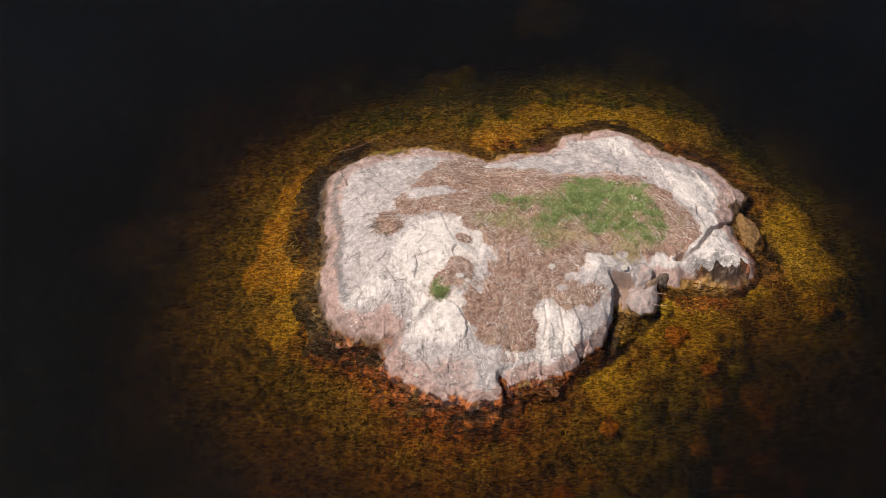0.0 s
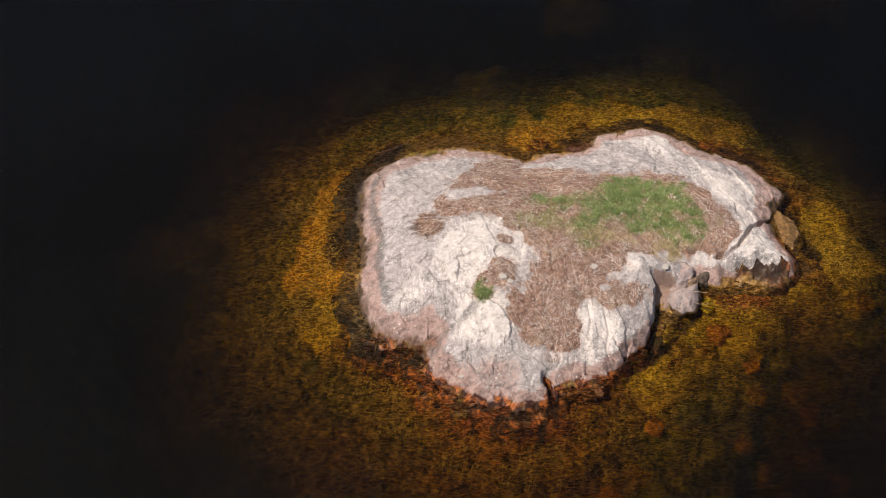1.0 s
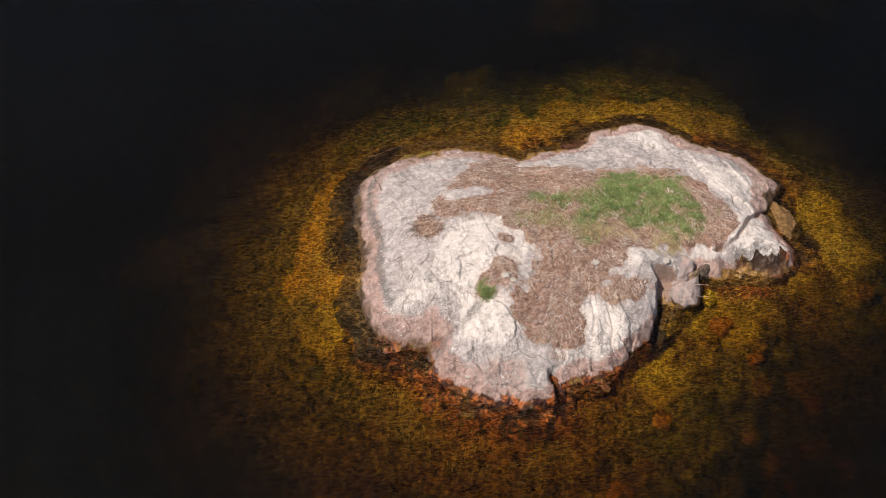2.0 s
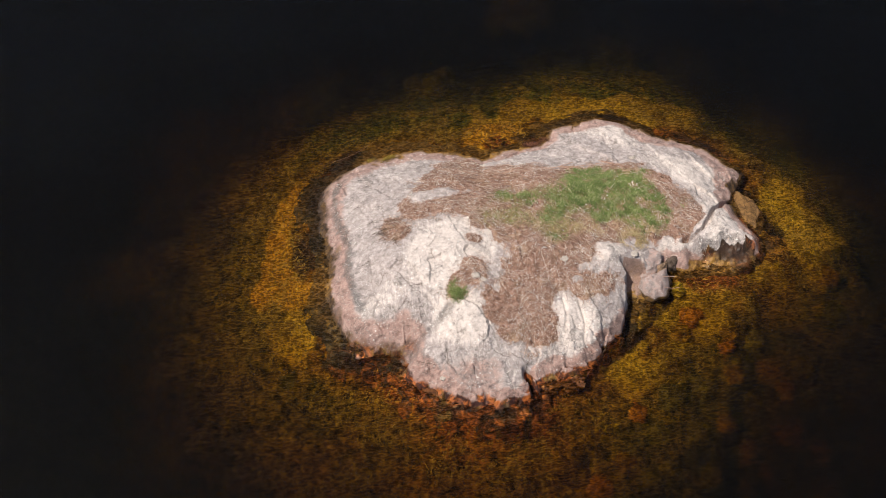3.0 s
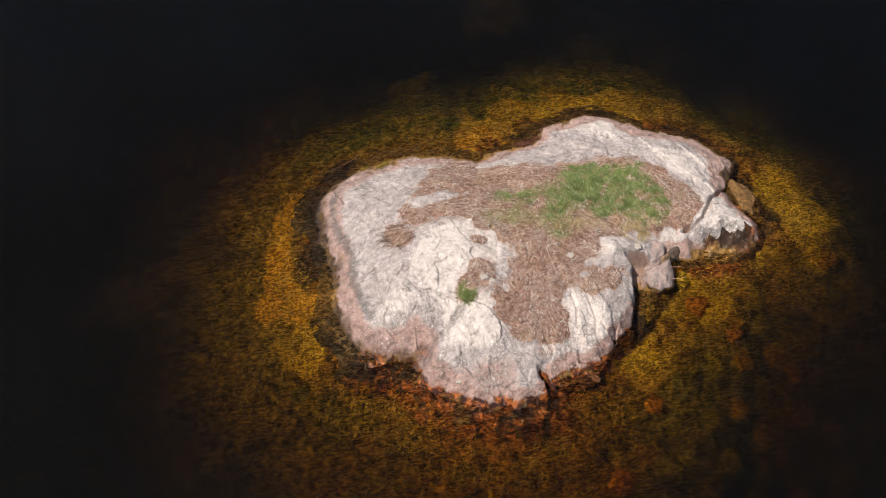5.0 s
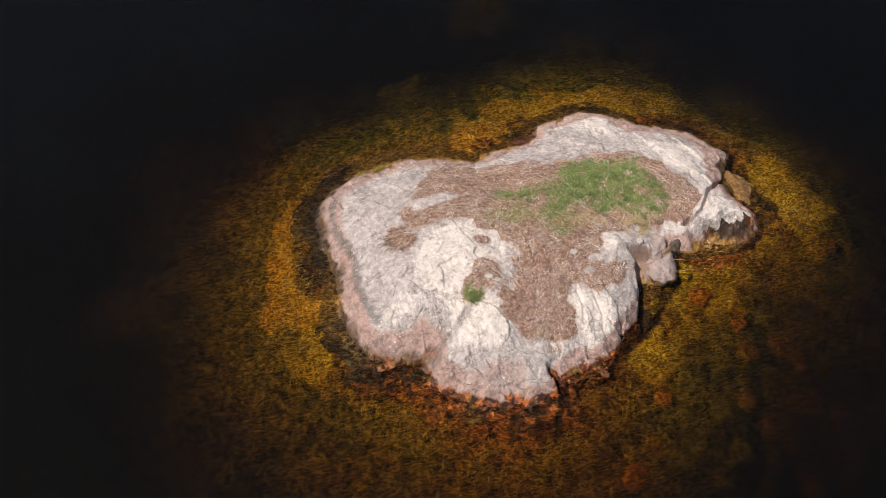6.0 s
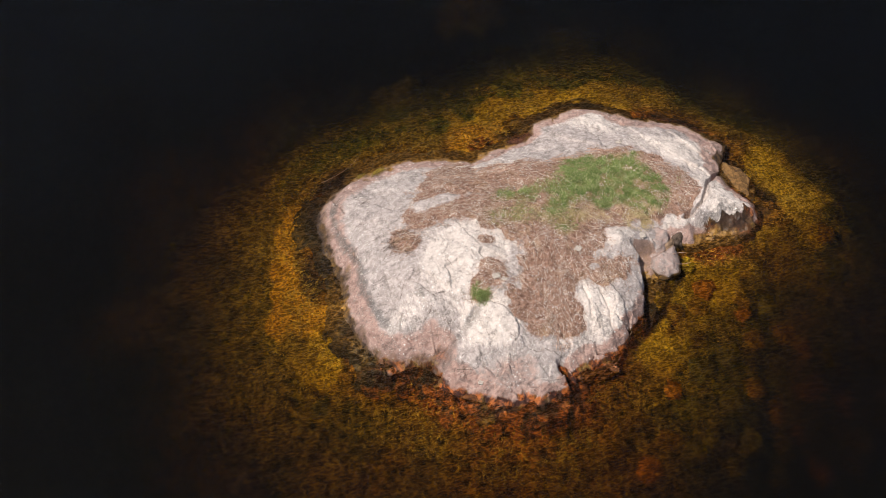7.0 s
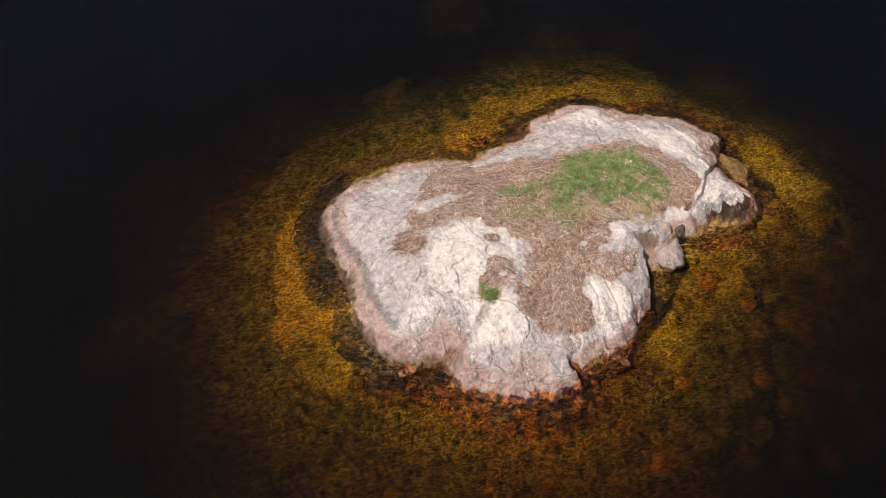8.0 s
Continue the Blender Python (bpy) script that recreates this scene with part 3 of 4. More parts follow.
gx, gy = np.arange(-4.6, 8.9, CELL), np.arange(-3.1, 7.95, CELL)
X, Y = np.meshgrid(gx, gy)
D = shore_distance(X, Y)
Z = rock_height(X, Y, D)
T = turf_cover(X, Y)


def ground(x, y):
    """Height of the islet's rock, or the turf on it, at arrays of places."""
    u = np.clip((np.asarray(x) - gx[0]) / CELL, 0, len(gx) - 2.001)
    v = np.clip((np.asarray(y) - gy[0]) / CELL, 0, len(gy) - 2.001)
    i, j = u.astype(int), v.astype(int)
    a, b = u - i, v - j
    S = SURFACE
    return (S[j, i] * (1 - a) + S[j, i + 1] * a) * (1 - b) + (S[j + 1, i] * (1 - a) + S[j + 1, i + 1] * a) * b


turf_lift = np.clip(0.18 * T, -0.012, 0.025) + step(0.0, 0.3, T) * (0.05 * fbm(X, Y, 0.30, 5, 121) + 0.012)
SURFACE = np.where(T > -0.03, np.maximum(Z, Z + turf_lift), Z)
dzy, dzx = np.gradient(Z, CELL)
normals = np.stack([-dzx, -dzy, np.ones_like(Z)], -1)
normals /= np.linalg.norm(normals, axis=-1, keepdims=True)

west = 1 - step(-1.5, 0.5, X)
broad = 0.46 + 0.55 * west * (1 - step(4.5, 6.0, Y)) + 0.46 * step(4.8, 6.2, X) * step(3.8, 4.6, Y) + 0.16 * step(5.0, 5.8, Y) * step(5.2, 4.2, X) - 0.22 * step(3.4, 4.2, X) * step(2.4, 1.8, Y) + 0.3 * step(5.6, 6.0, X) * step(2.0, 1.7, Y) + 0.5 * fbm(X, Y, 1.2, 3, 131)
wash = 1 - step(0.25 * broad, broad, D)
wash = np.maximum(wash, 0.55 * step(-0.9, -1.5, Y + 0.3 * fbm(X, Y, 0.8, 3, 133)) * (1 - step(0.3, 1.0, X)))
band = np.abs(D - np.interp(Y, [0.3, 2.0, 3.0, 4.0, 5.2], [0.66, 0.62, 0.52, 0.48, 0.36]) + 0.10 * fbm(X, Y, 0.8, 4, 135))
lichen = 0.85 * (1 - step(0.02, 0.16, band + 0.10 * fbm(X, Y, 0.15, 3, 136))) * (1 - step(-2.4, -1.7, X)) * (1 - step(4.8, 5.6, Y)) * step(-0.2, 0.8, Y)
lichen = np.maximum(lichen, 0.55 * (1 - step(0.02, 0.20, along(SEAM, X, Y) + 0.1 * fbm(X, Y, 0.4, 3, 137))))
fringe = np.abs(Y - 1.95 - 0.18 * fbm(X, Y, 0.5, 5, 231) - 0.25 * fbm(X, Y, 0.12, 3, 232))
lichen = np.maximum(lichen, 0.75 * (1 - step(0.01, 0.11, fringe)) * step(5.9, 6.3, X) * step(7.5, 7.2, X))
pale = 0.20 + 0.6 * fbm(X, Y, 1.8, 3, 141)
for cx, cy, rx, ry, turn, much in ((-0.25, 1.7, 1.75, 1.15, 18, 0.7), (-0.3, -0.35, 0.9, 0.8, 0, 0.65), (3.6, 1.55, 0.6, 0.45, 20, 0.8), (6.9, 2.5, 0.8, 0.9, 0, 0.95),
                                   (2.5, -0.5, 0.7, 0.9, 80, 0.6), (-1.9, 3.9, 1.2, 1.6, 0, 0.15), (6.4, 4.3, 1.9, 0.75, -35, 0.5), (4.9, 6.1, 1.9, 0.8, -12, 0.32), (5.5, 1.85, 0.6, 0.35, 10, 0.6), (7.0, 3.9, 0.7, 0.5, -40, 0.3)):
    pale = pale + much * step(0.0, 0.55, oval(X, Y, cx, cy, rx, ry, turn))
for cx, cy, rx, ry, turn, much in ((0.9, -1.6, 0.6, 0.5, 0, 0.6), (3.3, 5.6, 1.7, 0.9, 5, 0.40), (3.9, 0.9, 0.4, 0.7, 0, 0.5), (-2.4, 3.2, 1.1, 2.6, 0, 0.42)):
    pale = pale - much * step(0.0, 0.5, oval(X, Y, cx, cy, rx, ry, turn))
wet = 1 - step(-0.04, 0.10 + 0.17 * west, Z + 0.14 * west * fbm(X, Y, 0.25, 4, 158) + 0.05 * fbm(X, Y, 0.4, 3, 151) - 0.07 * step(-0.4, -1.4, Y))
wet = np.maximum(wet, 0.42 * step(0.0, 0.4, oval(X, Y, 4.40, 0.95, 0.42, 0.60, 10) + 0.5 * fbm(X, Y, 0.3, 4, 146)))
worn = ledge(X, Y)
wet = np.maximum(wet, 1.1 * step(0.25, 0.75, worn + 2.0 * worn * (1 - worn) * (fbm(2.2 * X, 0.9 * Y, 0.30, 4, 148) + 0.8 * fbm(X, Y, 0.10, 3, 149))) * (1 - 0.6 * step(6.6, 6.1, X) * step(1.45, 1.65, Y)))
wet = np.maximum(wet, 0.64 * (1 - step(0.12, 0.34, D + 0.22 * fbm(X, Y, 0.3, 4, 157))) * step(6.9, 7.3, X) * step(1.6, 1.9, Y) * step(3.8, 3.5, Y))
wet = np.maximum(wet, 0.80 * step(-0.1, 0.5, oval(X, Y, 7.72, 4.05, 0.34, 0.38, 0) + 0.6 * fbm(X, Y, 0.3, 4, 159)))
wet = np.maximum(wet, west * 0.62 * (1 - step(0.02, 0.42, D + 0.35 * fbm(X, Y, 0.45, 4, 160))))
wet = np.maximum(wet, 1.5 * step(0.05, -0.02, Z))

SILT_SHADE = silt_shade_cover(X, Y)
GILT = step(4.4, 5.2, Y + 0.4 * fbm(X, Y, 0.6, 3, 183)) * (0.45 + 0.45 * step(2.9, 2.2, X)) * step(-2.9, -2.0, X)
GILT = np.maximum(GILT, 0.9 * step(0.0, 0.5, oval(X, Y, -3.85, 1.75, 0.6, 0.75) + 0.6 * fbm(X, Y, 0.5, 3, 184)))
GILT = np.maximum(GILT, 0.9 * step(0.0, 0.4, oval(X, Y, 4.30, 0.45, 0.55, 0.95) + 0.4 * fbm(X, Y, 0.4, 3, 186)))
GILT = np.maximum(GILT, 0.85 * step(0.0, 0.4, oval(X, Y, 6.3, 1.30, 1.2, 0.42) + 0.4 * fbm(X, Y, 0.4, 3, 190)))
EARTH = 0.8 * step(-0.19, 0.05, T)
EARTH = np.maximum(EARTH, 1.0 * step(0.0, 0.3, oval(X, Y, 4.38, 0.98, 0.42, 0.52, 10) + 0.4 * fbm(X, Y, 0.3, 3, 145)))
RUST = step(0.2, -0.9, Y - 0.25 * np.maximum(X - 2.0, 0) + 0.8 * fbm(X, Y, 1.0, 3, 153))
RUST = np.maximum(RUST, 0.8 * step(0.0, 0.4, oval(X, Y, 7.7, 2.4, 0.4, 0.9, 0)))
RUST = np.maximum(RUST, 0.4 * step(0.0, 0.5, oval(X, Y, 6.6, 1.4, 1.1, 0.6, 5)))
points = np.stack([X, Y, Z], -1).reshape(-1, 3)
quads = grid_faces(len(gx), len(gy))
centre = points[quads].mean(1)
seen = D.reshape(-1)[quads].max(1) > np.where((centre[:, 0] > 6.0) & (centre[:, 1] > 1.5 - 0.6 * step(6.0, 7.0, centre[:, 0])), -0.14, -0.75)
# slab borders follow the joints
seeds = np.array([(-2.25, 0.63), (-0.1, -1.4), (-1.5, 4.6), (2.9, -0.5), (2.0, 2.6), (4.2, 6.2), (5.9, 3.3), (7.2, 2.0)])
warp = np.stack([0.25 * fbm(centre[:, 0], centre[:, 1], 0.7, 3, 161), 0.25 * fbm(centre[:, 0], centre[:, 1], 0.7, 3, 165)], 1)
owner = (((centre[:, None, :2] + warp[:, None]) - seeds[None]) ** 2).sum(-1).argmin(1)
islet = thing("islet", "low rounded granite islet whitened by bird droppings, in dark water", "islet")
for k in range(len(seeds)):
    f, used = cut(quads, seen & (owner == k))
    slab = mesh_object("rock_slab", points[used], f, GRANITE, islet)
    for key, field in (("gilt", GILT), ("silt_shade", SILT_SHADE), ("earth", EARTH), ("rusty", RUST), ("wash", wash), ("lichen", lichen), ("pale", pale), ("wet", wet)):
        attribute(slab, key, field.reshape(-1)[used])
    slab.data.normals_split_custom_set_from_vertices(normals.reshape(-1, 3)[used].tolist())

# ---- lake bed, one sheet to the horizon ----
far = np.array([1.0, 2.5, 5, 10, 20, 40, 90, 200, 500, 1500])
bx = np.concatenate([-10.5 - far[::-1], np.arange(-10.5, 14.5, 0.065), 14.5 + far])
by = np.concatenate([-7.0 - far[::-1], np.arange(-7.0, 17.0, 0.065), 17.0 + far])
BX, BY = np.meshgrid(bx, by)
BD = np.where((np.abs(BX - 2) < 30) & (np.abs(BY - 3) < 30), 0, -40.0)
close = BD == 0
BD[close] = shore_distance(BX[close], BY[close])
BZ = bed_height(BX, BY, BD)
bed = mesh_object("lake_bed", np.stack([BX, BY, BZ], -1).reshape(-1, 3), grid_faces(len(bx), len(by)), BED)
tagged(bed, "lake bed grown with golden brown algae, painted darker towards deep water", "lake bed", kind="structure")
def gold_cover(x, y):
    """Where golden algae cover the shallows."""
    much = np.zeros_like(x)
    for cx, cy, rx, ry, turn, top in ((-4.85, 3.2, 0.50, 1.7, 0, 1.0), (-4.15, 5.0, 0.60, 0.42, 35, 0.95), (-5.1, 2.1, 0.55, 0.65, 0, 0.9), (-4.3, 1.75, 0.80, 0.50, 0, 0.9), (-4.5, 0.6, 0.62, 1.0, 0, 1.0), (3.9, -0.95, 1.4, 0.42, 42, 0.7), (9.2, 2.9, 1.75, 1.6, 20, 1.0), (8.9, 3.9, 1.0, 1.4, 20, 0.9), (8.0, 1.3, 0.8, 0.45, 0, 0.5),
                                      (4.9, 7.7, 3.1, 1.2, -12, 1.0), (1.5, 6.9, 1.1, 0.9, 0, 1.0), (-0.8, 7.0, 1.5, 0.5, 3, 0.35), (5.45, 0.75, 0.5, 0.4, 0, 1.0), (0.2, -3.6, 3.4, 1.0, 0, 0.25),
                                      (-3.4, -1.2, 1.0, 0.6, -30, 0.2), (-2.0, -1.75, 0.9, 0.45, -32, 0.4), (7.0, 0.4, 1.2, 0.5, 10, 0.35), (4.3, -1.3, 1.6, 0.5, 38, 0.66), (5.8, 0.4, 1.3, 0.7, 10, 0.95)):
        much = np.maximum(much, top * step(-0.15, 0.5, oval(x, y, cx, cy, rx, ry, turn) + 0.9 * fbm(x, y, 0.9, 4, 175)))
    return np.maximum(much, step(0.52, 0.16, along(GOLD_BAND, x, y) + 0.40 * fbm(x, y, 0.7, 4, 176)))


S = -BD + 0.5 * fbm(BX, BY, 1.5, 3, 171)
south = 1 - step(-2.2, -0.6, BY + 0.15 * BX)
attribute(bed, "gold", gold_cover(BX, BY))
attribute(bed, "warm", (1 - 0.85 * step(0.0, 0.4, oval(BX, BY, -4.5, 0.5, 0.9, 1.0))) * np.maximum(0.9 * south, np.maximum(1 - step(-3.2, 0.5, BX + 0.5 * fbm(BX, BY, 1.0, 3, 185)), step(0.0, 0.5, oval(BX, BY, 1.2, 6.9, 2.2, 0.9)))))
attribute(bed, "rust", (1 - step(0.0, 1.0, (S - 0.15 - 0.2 * south) / (0.5 + 0.25 * south))) * (0.22 + 0.78 * np.maximum(south, np.maximum(0.6 * (1 - step(-1.5, 0.0, BX)), 0.45 * step(2.6, 3.6, BX) * step(3.6, 5.0, BY)))) + 0.5 * step(0.0, 0.5, oval(BX, BY, 0.2, -2.9, 2.6, 1.0)) + 0.75 * step(-0.2, 0.4, oval(BX, BY, 1.45, 6.5, 0.45, 0.40)) + 0.55 * step(-0.1, 0.4, oval(BX, BY, 6.4, 1.0, 0.9, 0.5, 10)))
attribute(bed, "green", (1 - 0.5 * step(-3.5, -5.0, BX)) * step(0.6, 1.8, S) * np.maximum(step(-2.5, 1.5, BY - 0.5 * BX + 1.5 * fbm(BX, BY, 2.0, 3, 187)), 0.8 * step(2.0, 4.5, BX + fbm(BX, BY, 2.0, 3, 188))))
attribute(bed, "silt_shade", silt_shade_cover(BX, BY))
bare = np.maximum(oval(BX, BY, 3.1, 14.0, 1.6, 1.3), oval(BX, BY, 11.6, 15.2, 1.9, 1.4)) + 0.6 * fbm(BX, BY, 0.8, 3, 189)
attribute(bed, "deep_shade", step(1.9, 7.0, -BD + 2.4 * fbm(BX, BY, 2.0, 4, 181)) * (1 - 0.8 * step(0.0, 0.5, bare)))

# ---- water: a rippled surface over a brown sheet tinted for light lost with depth ----
water = thing("water", "dark peaty lake water, clear and golden over the shallows", "water", kind="structure")
big = 1500.0
top = mesh_object("water_surface", [(-big, -big, 0), (big, -big, 0), (big, big, 0), (-big, big, 0)], [(0, 1, 2, 3)], WATER, water)
top.visible_shadow = False
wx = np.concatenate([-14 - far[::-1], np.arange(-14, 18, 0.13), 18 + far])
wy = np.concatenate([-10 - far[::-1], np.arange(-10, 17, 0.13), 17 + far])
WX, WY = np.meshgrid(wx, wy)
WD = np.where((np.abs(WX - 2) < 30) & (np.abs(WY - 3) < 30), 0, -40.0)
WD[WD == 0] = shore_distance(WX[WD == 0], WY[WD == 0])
layer = mesh_object("water_tint_sheet", np.stack([WX, WY, np.full_like(WX, -0.02)], -1).reshape(-1, 3), grid_faces(len(wx), len(wy)), DEPTH, water)
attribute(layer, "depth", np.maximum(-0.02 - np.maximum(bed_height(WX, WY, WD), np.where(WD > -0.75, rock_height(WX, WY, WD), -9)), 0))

# ---- turf ----
f, used = cut(quads, T.reshape(-1)[quads].max(1) > -0.02)
mat_points = points[used].copy()
mat_points[:, 2] += turf_lift.reshape(-1)[used]
green = 0.55 * step(-0.15, 0.15, inside(LAWN, X, Y))
for cx, cy, rx, ry, much in ((1.3, 3.3, 0.8, 0.4, 0.5), (1.2, 2.6, 0.9, 0.5, 0.38), (2.4, 2.4, 0.9, 0.6, 0.42), (2.5, 3.5, 0.6, 0.6, 0.42), (2.4, 1.9, 0.4, 0.25, 0.4), (4.5, 2.0, 0.6, 0.35, 0.3)):
    green = np.maximum(green, much * step(0.0, 0.6, oval(X, Y, cx, cy, rx, ry) + 0.6 * fbm(X, Y, 0.4, 4, 143)))
spot = mat_points[f].mean(1)
tx, ty = spot[:, 0], spot[:, 1]
held = T > -0.02
sheet = held & (np.hypot(X - 2.0, Y - 2.0) < 0.3)
while True:
    grown = sheet.copy()
    grown[1:] |= sheet[:-1]
    grown[:-1] |= sheet[1:]
    grown[:, 1:] |= sheet[:, :-1]
    grown[:, :-1] |= sheet[:, 1:]
    grown &= held
    if (grown == sheet).all():
        break
    sheet = grown
home = np.where(sheet.reshape(-1)[used][f].any(1), 0, -1)
home[inside(POCKET, tx, ty) > inside(TURF, tx, ty)] = 1
home[np.hypot(tx + 1.72, ty - 2.66) < 0.75] = 2
home[np.hypot(tx - 0.24, ty - 1.92) < 0.42] = 3
for k, (name, label, kind) in enumerate((("turf", "brown dry turf of peat and dead plants on the rock", "stuff"), ("soil_patch", "brown soil in a hollow of the pale rock", ""),
                                         ("soil_patch", "trampled dark soil under a nest on bare rock", ""), ("soil_patch", "small brown soil patch in a dip of whitened rock", ""))):
    own, kept = cut(f, home == k)
    turf = mesh_object(name, mat_points[kept], own, SOIL)
    tagged(turf, label, "turf" if kind else "soil", "" if kind else "soil patches", kind)
    attribute(turf, "green", green.reshape(-1)[used][kept])


# ---- blades and stems ----
def scatter(count, box, density, seed):
    """Random places in a box, kept where density (0 to 1) allows."""
    rng = np.random.default_rng(seed)
    x0, y0, x1, y1 = box
    px, py = rng.uniform(x0, x1, count * 6), rng.uniform(y0, y1, count * 6)
    ok = rng.uniform(0, 1, count * 6) < density(px, py)
    return px[ok][:count], py[ok][:count], rng


def blades(px, py, base, length, width, lean, rng, flow=None):
    """Bent, tapering blades: three points wide at the foot, one at the tip."""
    n = len(px)
    turn = rng.uniform(0, 2 * math.pi, n) if flow is None else flow + rng.normal(0, 0.35, n)
    long_, wide = length * rng.uniform(0.55, 1.25, n), width * rng.uniform(0.7, 1.3, n)
    lean = lean * rng.uniform(0.4, 1.5, n)
    c, s = np.cos(turn), np.sin(turn)
    rows = []
    for k, (t, w) in enumerate(((0, 1.0), (0.5, 0.8), (1.0, 0.12))):
        out = long_ * np.sin(np.minimum(lean, 1.45)) * t * (0.6 + 0.4 * t)
        up = long_ * np.cos(np.minimum(lean, 1.45)) * t * (1.15 - 0.25 * t)
        for side in (-0.5, 0.5):
            rows.append(np.stack([px + c * out - s * wide * w * side, py + s * out + c * wide * w * side, base + up], -1))
    verts = np.stack(rows, 1).reshape(-1, 3)
    i = 6 * np.arange(n)[:, None]
    faces = np.concatenate([i + [0, 1, 3, 2], i + [2, 3, 5, 4]], 1).reshape(-1, 4)
    return verts, faces


def stems(px, py, height, length, radius, rng, turn=None, lift=0.03):
    """Thin three-sided stalks lying on what height() gives, slightly bowed."""
    n = len(px)
    turn = rng.uniform(0, 2 * math.pi, n) if turn is None else turn
    long_ = length * rng.uniform(0.45, 1.4, n)
    rad = radius * rng.uniform(0.7, 1.3, n)
    bow = rng.normal(0, 0.09, n) * long_
    tip = lift * rng.uniform(0, 1.6, n)
    rows = []
    for t in (-0.5, 0.0, 0.5):
        x = px + np.cos(turn) * long_ * t - np.sin(turn) * bow * (1 - 4 * t * t)
        y = py + np.sin(turn) * long_ * t + np.cos(turn) * bow * (1 - 4 * t * t)
        z = height(x, y) + rad + tip * (t + 0.5)
        for k in range(3):
            a = 2 * math.pi * k / 3 + 0.5
            thin = rad * (1.0 - 0.25 * (t + 0.5))
            rows.append(np.stack([x - np.sin(turn) * thin * math.cos(a), y + np.cos(turn) * thin * math.cos(a), z + thin * math.sin(a)], -1))
    verts = np.stack(rows, 1).reshape(-1, 3)
    i = 9 * np.arange(n)[:, None]
    quads_ = [i + [r * 3 + k, r * 3 + (k + 1) % 3, r * 3 + 3 + (k + 1) % 3, r * 3 + 3 + k] for r in range(2) for k in range(3)]
    return verts, np.concatenate(quads_, 1).reshape(-1, 4)


def lawn_density(x, y):
    d = inside(LAWN, x, y) + 0.35 * fbm(x, y, 0.5, 3, 201)
    bare = oval(x, y, 4.85, 3.05, 0.30, 0.16, -10) + 0.8 * fbm(x, y, 0.3, 2, 205)
    return step(-0.22, 0.30, d) * (1 - step(0.0, 0.25, bare)) * step(-0.34, 0.02, fbm(x, y, 0.26, 3, 207) + 0.06 + 0.16 * step(-0.2, 0.9, y - 2.9 + 0.35 * (4.2 - x)))


px, py, rng = scatter(42000, (2.0, 2.0, 5.7, 4.7), lawn_density, 1)
ob = mesh_object("grass", *blades(px, py, ground(px, py) - 0.01, 0.070 * (0.6 + 0.9 * step(-0.25, 0.25, fbm(px, py, 0.22, 3, 209))), 0.0115, 0.9, rng), GRASS, smooth=False)
tagged(ob, "short fresh green grass growing on the turf", "grass", kind="stuff")


def tuft(name, label, places, count, material, length, seed, category="grass tuft"):
    """A patch of grass made of ovals (x, y, rx, ry)."""
    rng = np.random.default_rng(seed)
    xs, ys = [], []
    for cx, cy, rx, ry in places:
        r, a = np.sqrt(rng.uniform(0, 1, count)) * (1 + 0.35 * rng.normal(0, 1, count).clip(-1, 1)), rng.uniform(0, 2 * math.pi, count)
        xs.append(cx + rx * r * np.cos(a))
        ys.append(cy + ry * r * np.sin(a))
    x, y = np.concatenate(xs), np.concatenate(ys)
    keep = fbm(x, y, 0.25, 2, seed + 300) > -0.16
    x, y = x[keep], y[keep]
    place = np.array([x.mean(), y.mean(), ground(x.mean(), y.mean())])
    v, f = blades(x, y, ground(x, y) - 0.01, length, 0.011, 0.7, rng)
    ob = mesh_object(name, v - place, f, material, None, False)
    ob.location = place
    tagged(ob, label, category, "grass patches", "stuff")


tuft("grass_tuft", "single bright green grass tuft in a soil pocket", [(-0.36, 0.36, 0.20, 0.26)], 1100, GRASS, 0.14, 3)
tuft("grass_tuft", "sparse green grass among brown litter", [(1.27, 3.42, 0.45, 0.2), (1.78, 3.3, 0.34, 0.3)], 900, GRASS, 0.10, 4)
tuft("grass_tuft", "thin yellowish green grass among dead stems", [(1.3, 2.7, 0.8, 0.42), (2.3, 2.5, 0.6, 0.5), (2.6, 3.5, 0.4, 0.4)], 800, GRASS, 0.085, 5)
tuft("grass_tuft", "straw-yellow thin grass mixed into brown litter", [(2.3, 2.3, 0.7, 0.5), (1.4, 2.6, 0.7, 0.4), (3.3, 2.2, 0.6, 0.3)], 420, YELLOW, 0.085, 13)
tuft("grass_tuft", "yellowing dry grass beside pale rock", [(4.4, 1.98, 0.36, 0.24), (4.75, 2.1, 0.3, 0.16)], 1500, YELLOW, 0.07, 6)
tuft("grass_tuft", "thin yellowed grass below the green lawn", [(3.9, 2.35, 0.8, 0.3), (3.1, 2.45, 0.8, 0.28), (4.9, 2.25, 0.4, 0.2)], 850, YELLOW, 0.065, 7)
tuft("grass_tuft", "few green blades in dry brown turf", [(5.75, 3.0, 0.25, 0.25), (2.4, 1.9, 0.3, 0.15)], 200, GRASS, 0.10, 8)
tuft("moss_cushion", "golden olive moss cushion on the shore rock", [(-1.98, 6.0, 0.30, 0.16), (-1.7, 6.12, 0.2, 0.1)], 900, MOSS, 0.09, 9, "moss")
tuft("dead_plant_clump", "rust-brown dead plants in a wet notch of the shore", [(2.72, 6.5, 0.34, 0.18), (2.4, 6.3, 0.2, 0.14)], 900, RUSTED, 0.13, 10, "dead plants")


# ---- dead stems lying about ----
def litter_density(x, y):
    return step(-0.20, 0.16, turf_cover(x, y)) * (0.35 + 0.65 * step(-0.2, 0.2, fbm(x, y, 0.6, 2, 211))) * (1 - 0.90 * lawn_density(x, y))


